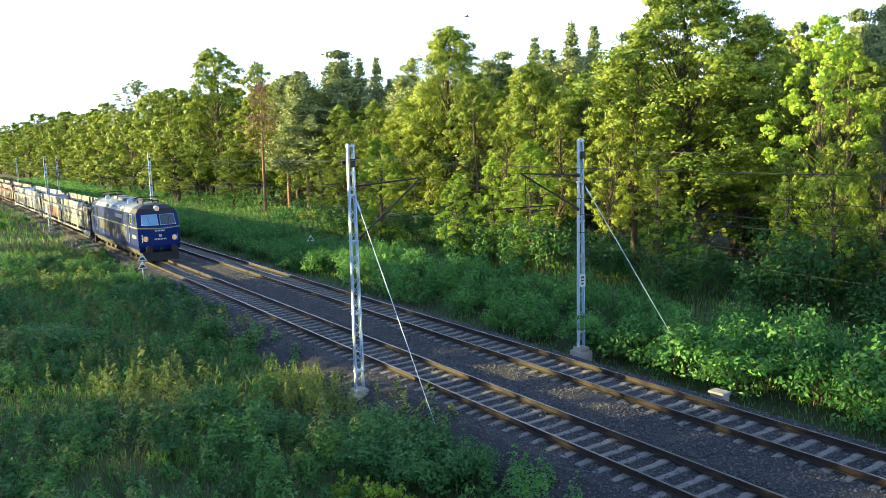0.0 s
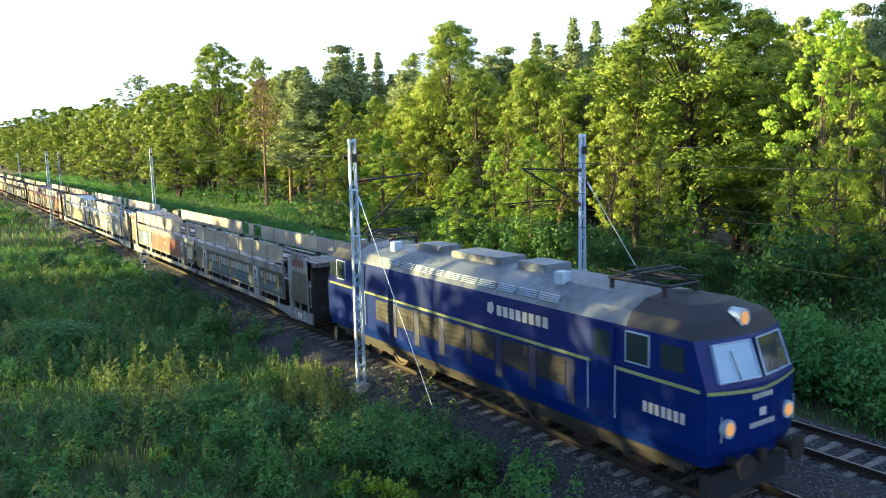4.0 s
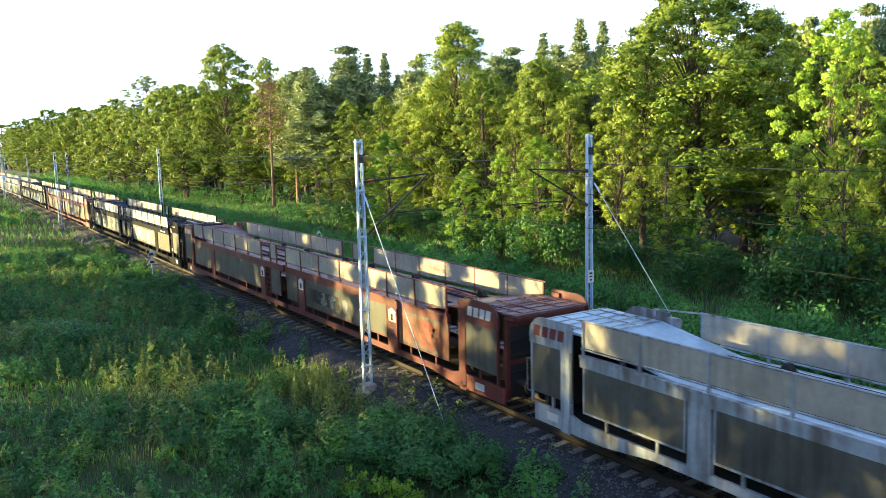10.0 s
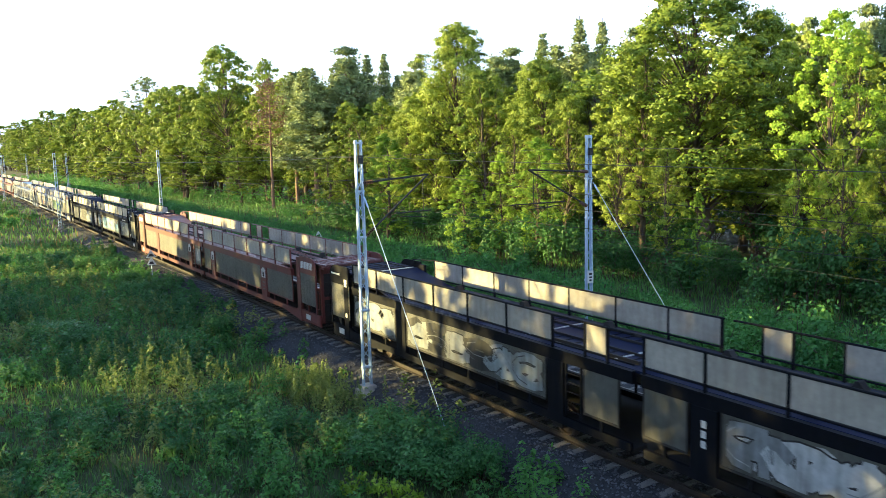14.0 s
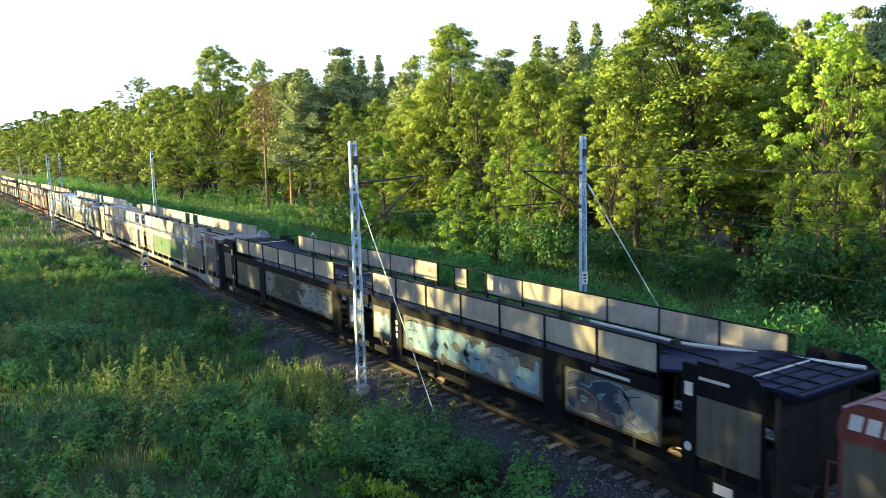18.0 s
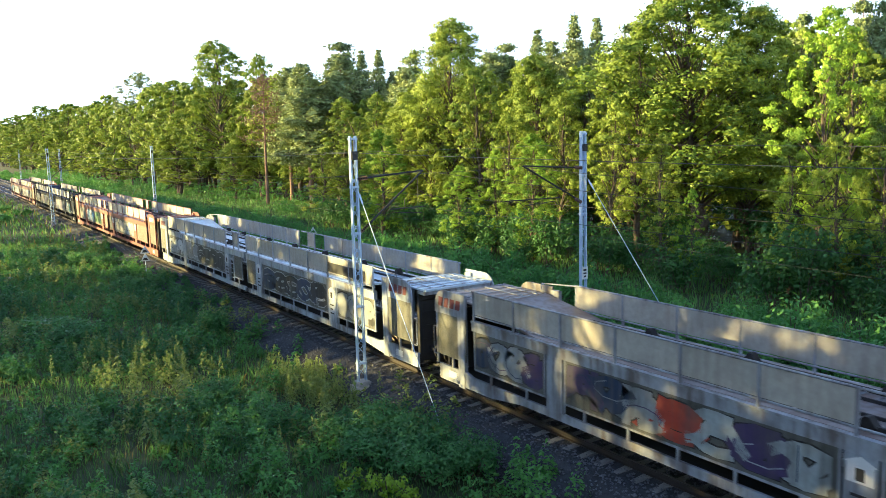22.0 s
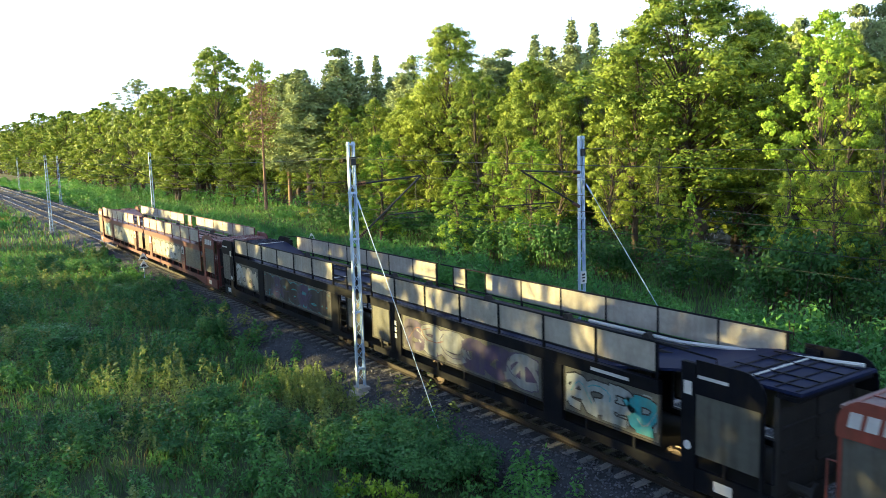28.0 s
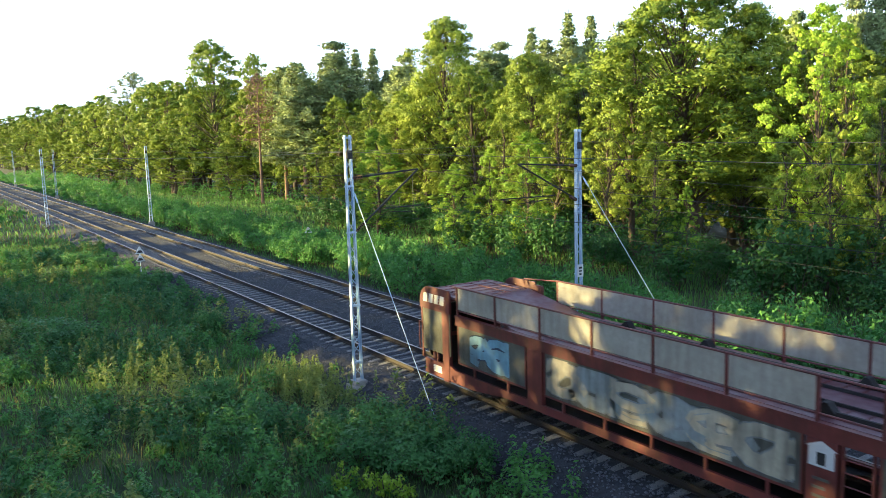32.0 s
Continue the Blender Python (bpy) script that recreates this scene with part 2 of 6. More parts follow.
def leaf_mesh(name, centres, out_dirs, sizes, mat, rng, slim=0.55, droop=0.25, extra=None, loose=0.4):
    """Many small leaves in one mesh: a bent kite each, facing roughly along its direction."""
    c, d, s = np.asarray(centres), np.asarray(out_dirs), np.asarray(sizes)
    n = len(c)
    nrm = d + rng.normal(0, loose, (n, 3))
    nrm /= np.linalg.norm(nrm, axis=1)[:, None] + 1e-9
    t = np.cross(nrm, rng.normal(0, 1, (n, 3)))
    t /= np.linalg.norm(t, axis=1)[:, None] + 1e-9
    b = np.cross(nrm, t)
    s = s[:, None]
    v = np.stack([c - t * s * 0.5, c + b * s * 0.5 * slim - nrm * s * droop * 0.3, c + t * s * 0.5 - nrm * s * droop,
                  c - b * s * 0.5 * slim - nrm * s * droop * 0.3], 1).reshape(-1, 3)
    me = bpy.data.meshes.new(name)
    me.vertices.add(len(v))
    me.vertices.foreach_set("co", v.ravel())
    me.loops.add(len(v))
    me.loops.foreach_set("vertex_index", np.arange(len(v)))
    me.polygons.add(n)
    me.polygons.foreach_set("loop_start", np.arange(0, 4 * n, 4))
    me.polygons.foreach_set("loop_total", np.full(n, 4))
    for m in (mat if isinstance(mat, list) else [mat]):
        me.materials.append(m)
    if extra is not None:
        me.polygons.foreach_set("material_index", extra)
    me.update(calc_edges=True)
    me.validate()
    return me


# ---- ground, track bed and the two tracks (rail head at z = 0, tracks run along x) ----
Y_A, Y_B = 14.477, 18.619
GAUGE_HALF = 0.7525
PITCH = 0.605


def ground_z(x, y):
    """Height of the ground at a place of the plan."""
    bed = -0.82 if y < 16.55 else -0.95
    away = min(abs(y - 16.55) - 5.5, 30) if abs(y - 16.55) > 5.5 else 0
    swell = noise.noise(Vector((x * 0.03, y * 0.03, 0.3))) * 0.35 + noise.noise(Vector((x * 0.15, y * 0.15, 4.0))) * 0.10
    return bed + swell * min(1.0, away / 6) + (0.012 * away if y > 16.55 else 0.0)


def build_ground():
    xs = sorted({*np.linspace(-2600, -200, 25), *np.linspace(-200, -100, 26), *np.linspace(-100, 30, 88), *np.linspace(30, 1200, 14)})
    ys = sorted({*np.linspace(-1500, -30, 14), *np.linspace(-30, 60, 76), *np.linspace(60, 2400, 24)})
    nx = len(xs)
    verts = [(x, y, ground_z(x, y)) for y in ys for x in xs]
    faces = [(j * nx + i, j * nx + i + 1, (j + 1) * nx + i + 1, (j + 1) * nx + i) for j in range(len(ys) - 1) for i in range(nx - 1)]
    me = bpy.data.meshes.new("ground")
    me.from_pydata(verts, [], faces)
    me.materials.append(M_SOIL)
    tagged(new("ground", me), "uneven soil with moss and low grass", "ground", kind="structure")
    g = Geo()
    prof = [(11.27, -1.1), (11.42, -0.85), (12.77, -0.25), (15.72, -0.22), (16.55, -0.27), (17.25, -0.23), (20.32, -0.25), (21.5, -0.92), (21.65, -1.2)]
    xs = [-900, -300] + [x * 0.7 for x in range(-215, 40)]
    for x in xs:
        for y, z in prof:
            g.v.append((x, y + 0.10 * noise.noise(Vector((x * 0.4, y, 0))), z + 0.035 * noise.noise(Vector((x * 0.9, y * 2, 7)))))
    n = len(prof)
    for i in range(len(xs) - 1):
        for j in range(n - 1):
            g.f.append((i * n + j, (i + 1) * n + j, (i + 1) * n + j + 1, i * n + j + 1))
            g.k.append(0)
    tagged(part("ballast_bed", g, M_BALLAST), "bed of dark crushed-stone ballast under two tracks", "ballast", kind="structure")


def rail_mesh(x0, x1):
    g = Geo()
    half = [(0.070, -0.172), (0.070, -0.160), (0.012, -0.142), (0.010, -0.048), (0.034, -0.036), (0.036, -0.006), (0.026, 0.0)]
    prof = half + [(-y, z) for y, z in reversed(half)]
    n = len(prof)
    for x in (x0, x1):
        g.v += [(x, y, z) for y, z in prof]
    for i in range(n):
        j = (i + 1) % n
        g.f.append((i, j, n + j, n + i))
        g.k.append(1 if i in (5, 6, 7) else 0)
    return g.mesh("rail", [M_RAIL, M_RAIL_TOP])


def sleeper_geo(g, x, y):
    """Concrete sleeper: deep under the rails, waisted in the middle, chamfered on top."""
    prof = [(-1.25, -0.25), (-1.2, -0.235), (-0.95, -0.215), (-0.5, -0.178), (-0.32, -0.208), (0.32, -0.208), (0.5, -0.178), (0.95, -0.215), (1.2, -0.235), (1.25, -0.25)]
    s = len(g.v)
    for v, z in prof:
        w = 0.10 if abs(v) > 0.4 else 0.085
        g.v += [(x - w - 0.03, y + v, -0.36), (x - w, y + v, z), (x + w, y + v, z), (x + w + 0.03, y + v, -0.36)]
    n = len(prof)
    for i in range(n - 1):
        for j in range(3):
            g.f.append((s + 4 * i + j, s + 4 * i + j + 1, s + 4 * i + 5 + j, s + 4 * i + 4 + j))
            g.k.append(0)
    for i in (0, n - 1):
        g.f.append(tuple(s + 4 * i + j for j in range(4)))
        g.k.append(0)


def build_track(y, label):
    track = thing("railway_track", label, "railway track", "railway tracks", kind="structure", at=pose(0, y, 0))
    rail = rail_mesh(-900, 60)
    for side in (-1, 1):
        part("rail", rail, None, track, "rusty steel rail with a polished head").location = (0, side * GAUGE_HALF, 0)
    g = Geo()
    for i in range(1, 420):
        sleeper_geo(g, -152 - i * PITCH * 1.0, 0)
    tagged(part("far_sleepers", g, M_SLEEPER, track), kind="stuff")
    return track


build_ground()
tracks = [build_track(Y_A, "ballasted track with concrete sleepers, beside the weeds"), build_track(Y_B, "ballasted track with concrete sleepers, beside the shrubs")]


def build_block():
    g = Geo()
    g.box(-0.25, 0.25, -0.18, 0.18, -0.25, 0.45)
    g.box(-0.29, 0.29, -0.22, 0.22, 0.40, 0.5)
    tagged(part("cable_box", g, M_CONCRETE, bevel=0.02), "weathered concrete cable box beside the ballast", "cable box").matrix_basis = pose(-15.6, 20.9, -0.7, 0, 0, 4)


build_block()


# ---- overhead line ----
def lattice_mast(x, y, top, arm_dir, label):
    """Two channels laced with flat diagonals on a concrete foot; a hinged bracket holds the wires over the track."""
    z0 = -0.62
    mast = thing("catenary_mast", label, "mast", "catenary masts", at=pose(x, y, z0))
    h = top - z0
    for sx in (-1, 1):
        g = Geo()
        w0, w1 = 0.17, 0.12
        prof = lambda w: [(-0.07, sx * w), (0.07, sx * w), (0.07, sx * (w - 0.05)), (0.06, sx * (w - 0.05)), (0.06, sx * (w - 0.012)), (-0.06, sx * (w - 0.012)), (-0.06, sx * (w - 0.05)), (-0.07, sx * (w - 0.05))]
        a, b = prof(w0), prof(w1)
        g.v = [(px, py, 0.0) for px, py in a] + [(px, py, h) for px, py in b]
        g.f = [(i, (i + 1) % 8, 8 + (i + 1) % 8, 8 + i) for i in range(8)] + [tuple(range(8)), tuple(range(15, 7, -1))]
        g.k = [0] * len(g.f)
        part("channel_leg", g, M_GALV, mast)
    for face in (-1, 1):
        n = 20
        for i in range(n):
            za, zb = 0.35 + (h - 0.8) * i / n, 0.35 + (h - 0.8) * (i + 1) / n
            wa, wb = 0.165 - 0.05 * za / h, 0.165 - 0.05 * zb / h
            s = (1 if i % 2 else -1) * face
            g = Geo()
            g.tube((face * 0.066, -s * wa, za), (face * 0.066, s * wb, zb), 0.013, n=4)
            part("lacing_bar", g, M_GALV, mast)
    for z in (h * 0.10, h * 0.33, h * 0.62, h * 0.80, h - 0.12):
        g = Geo()
        w = 0.18 - 0.05 * z / h
        g.box(-0.085, 0.085, -w - 0.01, w + 0.01, z, z + 0.06)
        part("clamp_band", g, M_GALV, mast, bevel=0.008)
    g = Geo()
    g.box(-0.33, 0.33, -0.33, 0.33, -0.5, 0.12)
    g.box(-0.24, 0.24, -0.24, 0.24, 0.12, 0.26)
    part("foundation", g, M_CONCRETE, mast, "weathered concrete foundation", bevel=0.02)
    g = Geo()
    g.box(-0.05, 0.16, -0.1, 0.1, h - 0.78, h - 0.5)
    part("connection_box", g, M_WIRE, mast, "small dark connection box", bevel=0.01)
    # bracket towards its track
    s = arm_dir
    reach = 2.65 if s > 0 else 3.05
    g = Geo()
    g.tube((0.05, s * 0.1, 7.2), (0.05, s * reach, 7.38), 0.03, n=8)
    part("top_tube", g, M_WIRE, mast)
    g = Geo()
    g.tube((0.05, s * 0.2, 5.45 if s > 0 else 5.9), (0.05, s * (reach + 0.03), 7.38), 0.035, n=8)
    part("bracket_tube", g, M_WIRE, mast)
    for a, b in (((0.05, s * 0.12, 7.2), (0.05, s * 0.5, 7.225)), ((0.05, s * 0.15, 5.41 if s > 0 else 5.85), (0.05, s * 0.5, 5.68 if s > 0 else 6.02))):
        g = Geo()
        a, b = Vector(a), Vector(b)
        for k in range(6):
            c = a + (b - a) * (k + 0.5) / 6
            g.tube(c - (b - a) * 0.03, c + (b - a) * 0.03, 0.075, 0.04, n=10)
        g.tube(a, b, 0.028, n=8)
        part("insulator", g, M_BROWN, mast, "brown ribbed porcelain insulator")
    g = Geo()
    g.tube((0.05, s * 1.3, 6.1), (0.05, s * (reach + 0.1 if s > 0 else reach + 0.9), 6.12), 0.022, n=8)
    g.tube((0.05, s * 1.9, 6.1), (0.05, s * 1.9, 6.45), 0.012, n=5)
    g.tube((0.05, s * (reach - 0.2), 6.11), (0.05, s * (reach - 0.2), 7.3), 0.012, n=5)
    g.tube((0.05, s * 1.5, 5.98), (0.05, s * (reach - 0.05), 5.9), 0.016, n=6)
    part("registration_arm", g, M_WIRE, mast)
    g = Geo()
    g.box(0.09, 0.10, -0.16, 0.16, 2.75, 3.25)
    if s < 0:
        part("number_plate", g, M_PLATE, mast, "small pale plate with worn marks")
        for u0, u1, v0, v1 in ((-0.08, 0.08, 3.08, 3.16), (-0.08, 0.08, 2.96, 3.02), (-0.06, 0.06, 2.83, 2.9)):
            g = Geo()
            g.box(0.101, 0.106, u0, u1, v0, v1)
            part("plate_bar", g, M_GRAPHITE, mast)
    return mast


M_BROWN = principled("brown_porcelain", (0.10, 0.05, 0.03), 0.3, var=0.1)
M_PLATE = principled("pale_enamel_plate", (0.6, 0.62, 0.62), 0.5, var=0.15)
M_GRAPHITE = principled("dark_paint", (0.03, 0.03, 0.035), 0.6, var=0.2)

MAST_A = [50.0] + [-23.6 - 73.8 * i for i in range(6)]
MAST_B = [50.0] + [-22.95 - 68.6 * i for i in range(6)]
for mx in MAST_A:
    lattice_mast(mx, 12.07, 8.0, 1, "pale galvanised lattice mast with a bracket over the track")
for mx in MAST_B:
    lattice_mast(mx, 21.83, 8.0, -1, "pale galvanised lattice mast with a bracket at the shrub strip")


def guy_wire(top, foot, label):
    t = thing("guy_wire", label, "guy wire", "mast guy wires")
    g = Geo()
    g.tube(top, foot, 0.014, n=6)
    part("rope", g, M_GALV, t)
    g = Geo()
    top, foot = Vector(top), Vector(foot)
    d = (foot - top).normalized()
    g.tube(top + d * 0.1, top + d * 0.45, 0.035, n=6)
    g.tube(foot - d * 0.6, foot - d * 0.2, 0.03, n=6)
    part("turnbuckle", g, M_GALV, t)
    g = Geo()
    g.box(foot.x - 0.25, foot.x + 0.25, foot.y - 0.25, foot.y + 0.25, foot.z - 0.5, foot.z + 0.03)
    part("anchor_block", g, M_CONCRETE, t, bevel=0.02)


guy_wire((-23.4, 12.12, 6.15), (-18.2, 11.9, -0.72), "grey steel guy rope anchored in the weeds by the ballast")
guy_wire((-22.8, 21.93, 6.15), (-18.8, 23.66, -0.9), "grey steel guy rope anchored among the shrubs")


def overhead_wires(masts, y, z_top, z_low, sway, label):
    """Carrier rope, contact wire and droppers from mast to mast."""
    t = thing("overhead_line", label, "overhead wire", "overhead lines")
    ends = sorted(masts)
    for a, b in zip(ends, ends[1:]):
        g, low, n = Geo(), Geo(), 12
        pts, lows = [], []
        for i in range(n + 1):
            u = i / n
            pts.append((a + (b - a) * u, y + sway * (1 - 2 * u), z_top - 1.0 * 4 * u * (1 - u)))
            lows.append((a + (b - a) * u, y + sway * (1 - 2 * u), z_low))
        g.path(pts, [0.008] * (n + 1), 5)
        low.path(lows, [0.008] * (n + 1), 5)
        for p, q in list(zip(pts, lows))[1:-1:2]:
            drop = Geo()
            drop.tube(p, q, 0.004, n=3)
            part("dropper", drop, M_WIRE, t)
        part("carrier_rope", g, M_WIRE, t)
        part("contact_wire", low, M_WIRE, t)


overhead_wires(MAST_A, Y_A + 0.35, 6.7, 5.4, 0.2, "dark copper contact wire hung from a carrier rope")
overhead_wires(MAST_B, Y_B + 0.1, 6.7, 5.4, 0.2, "dark copper contact wire hung from a carrier rope")


def line_wire(masts, y, z, sag, label, mat):
    g, pts = Geo(), []
    ends = sorted(masts)
    for a, b in zip(ends, ends[1:]):
        pts += [(a + (b - a) * i / 12, y, z - sag * 4 * (i / 12) * (1 - i / 12)) for i in range(12)]
    g.path(pts + [(ends[-1], y, z)], [0.007] * (len(pts) + 1), 5)
    tagged(part("line_wire", g, mat), label, "wire", "line wires")


line_wire(MAST_A, 12.0, 7.45, 0.35, "thin grey wire strung along the mast tops", M_WIRE_PALE)
line_wire(MAST_B, 21.93, 7.5, 0.35, "thin grey wire strung along the mast tops", M_WIRE_PALE)
line_wire(MAST_B, 22.1, 3.85, 0.4, "thin dark wire strung along the far masts", M_WIRE)


def track_sign(x, y, z, label):
    """Post with two white triangles above one another, dark mark inside."""
    t = thing("track_sign", label, "sign", "triangle signs", at=pose(x, y, z, 0, 0, 88))
    g = Geo()
    g.tube((0, 0, -0.3), (0, 0, 2.1), 0.03, n=8)
    part("post", g, M_GALV, t)
    for k in range(2):
        zc = 1.35 + k * 0.52
        g = Geo()
        g.prism([(-0.32, zc - 0.22), (0.32, zc - 0.22), (0.04, zc + 0.27), (-0.04, zc + 0.27)], 1, -0.05, -0.035)
        p = part("triangle_plate", g, M_PLATE, t)
        g = Geo()
        g.prism([(-0.19, zc - 0.15), (0.19, zc - 0.15), (0.08, zc + 0.02), (-0.08, zc + 0.02)], 1, -0.056, -0.051)
        part("plate_mark", g, M_GRAPHITE, p)


track_sign(-54.6, 12.1, -0.85, "two white triangular signs with dark marks on a post")
track_sign(-57.3, 25.5, -0.9, "two white triangular signs on a post in the grass")


# ---- the train ----
def sheet(name, color, dirt, amount=0.5, rough=0.5, metal=0.0, ribs=0.0, spec=0.5):
    """Painted or zinc sheet with streaks of dirt running down and blotches of wear."""
    m = principled(name, color, rough, metal, 0.22, 0.9, spec=spec)
    n, l = m.node_tree.nodes, m.node_tree.links
    b = n["Principled BSDF"]
    base = b.inputs["Base Color"].links[0].from_socket
    tc, mp, nz, bl, ramp, mix = (n.new(k) for k in ("ShaderNodeTexCoord", "ShaderNodeMapping", "ShaderNodeTexNoise", "ShaderNodeTexNoise", "ShaderNodeValToRGB", "ShaderNodeMix"))
    mp.inputs["Scale"].default_value = (5.0, 5.0, 0.55)
    l.new(tc.outputs["Object"], mp.inputs["Vector"])
    l.new(mp.outputs["Vector"], nz.inputs["Vector"])
    l.new(tc.outputs["Object"], bl.inputs["Vector"])
    nz.inputs["Scale"].default_value, nz.inputs["Detail"].default_value = 1.0, 6
    bl.inputs["Scale"].default_value, bl.inputs["Detail"].default_value = 0.8, 8
    mul = n.new("ShaderNodeMath")
    mul.operation = "MULTIPLY"
    l.new(nz.outputs["Fac"], mul.inputs[0])
    l.new(bl.outputs["Fac"], mul.inputs[1])
    ramp.color_ramp.elements[0].position, ramp.color_ramp.elements[1].position = 0.20, 0.36
    l.new(mul.outputs[0], ramp.inputs["Fac"])
    sc = n.new("ShaderNodeMath")
    sc.operation = "MULTIPLY"
    sc.inputs[1].default_value = amount
    l.new(ramp.outputs["Color"], sc.inputs[0])
    mix.data_type = "RGBA"
    mix.inputs["B"].default_value = (*dirt, 1)
    l.new(sc.outputs[0], mix.inputs["Factor"])
    l.new(base, mix.inputs["A"])
    l.new(mix.outputs["Result"], b.inputs["Base Color"])
    if ribs:
        wv, bn = n.new("ShaderNodeTexWave"), n.new("ShaderNodeBump")
        wv.inputs["Scale"].default_value = ribs
        l.new(tc.outputs["Object"], wv.inputs["Vector"])
        l.new(wv.outputs["Fac"], bn.inputs["Height"])
        bn.inputs["Strength"].default_value, bn.inputs["Distance"].default_value = 0.35, 0.01
        l.new(bn.outputs["Normal"], b.inputs["Normal"])
    return m


M_DARK = principled("grime_and_inner_shade", (0.022, 0.02, 0.019), 0.8, var=0.4)
M_WHEEL = principled("worn_wheel_steel", (0.09, 0.07, 0.06), 0.5, 0.6)
M_SCREEN = sheet("beige_mesh_screen", (0.38, 0.36, 0.31), (0.22, 0.19, 0.15), 0.5, 0.55, 0.1, ribs=14)
M_PANEL = sheet("dull_zinc_panel", (0.105, 0.106, 0.094), (0.042, 0.04, 0.034), 0.7, 0.5, 0.15, ribs=10)
M_LABEL = principled("white_label_paint", (0.55, 0.55, 0.54), 0.5, var=0.12)
M_RED_MARK = principled("faded_red_paint", (0.15, 0.028, 0.03), 0.5, var=0.2)
PAINT = {
    # the white wagons' deck colour has the sky's blue reflection painted in
    "white": (sheet("dirty_white_paint", (0.33, 0.37, 0.42), (0.08, 0.055, 0.04), 0.8, 0.45), sheet("sky_tinted_deck_plate", (0.50, 0.62, 0.74), (0.34, 0.37, 0.40), 0.4, 0.38, 0.15), M_RED_MARK),
    "brown": (sheet("dirty_grey_paint", (0.26, 0.28, 0.31), (0.075, 0.05, 0.038), 0.8, 0.5), sheet("rusty_deck_plate", (0.20, 0.15, 0.13), (0.36, 0.36, 0.37), 0.5, 0.5, 0.2), M_RED_MARK),
    "red": (sheet("oxide_red_paint", (0.13, 0.030, 0.027), (0.07, 0.024, 0.02), 0.65, 0.5), sheet("red_deck_plate", (0.13, 0.05, 0.055), (0.20, 0.14, 0.15), 0.6, 0.5, 0.1), M_LABEL),
    "rust": (sheet("faded_orange_red_paint", (0.20, 0.048, 0.032), (0.11, 0.04, 0.03), 0.55, 0.5), sheet("brown_red_deck_plate", (0.13, 0.06, 0.055), (0.2, 0.16, 0.15), 0.6, 0.5, 0.1), M_LABEL),
    "black": (sheet("blue_black_paint", (0.006, 0.007, 0.011), (0.014, 0.013, 0.013), 0.6, 0.6, spec=0.08), sheet("dark_blue_deck_plate", (0.010, 0.015, 0.05), (0.022, 0.024, 0.045), 0.5, 0.6, spec=0.08), M_LABEL)}
inks = {}


def ink(c):
    if c not in inks:
        inks[c] = sheet("spray_paint", tuple(0.75 * v for v in c), (0.09, 0.085, 0.075), 0.6, 0.5)
    return inks[c]


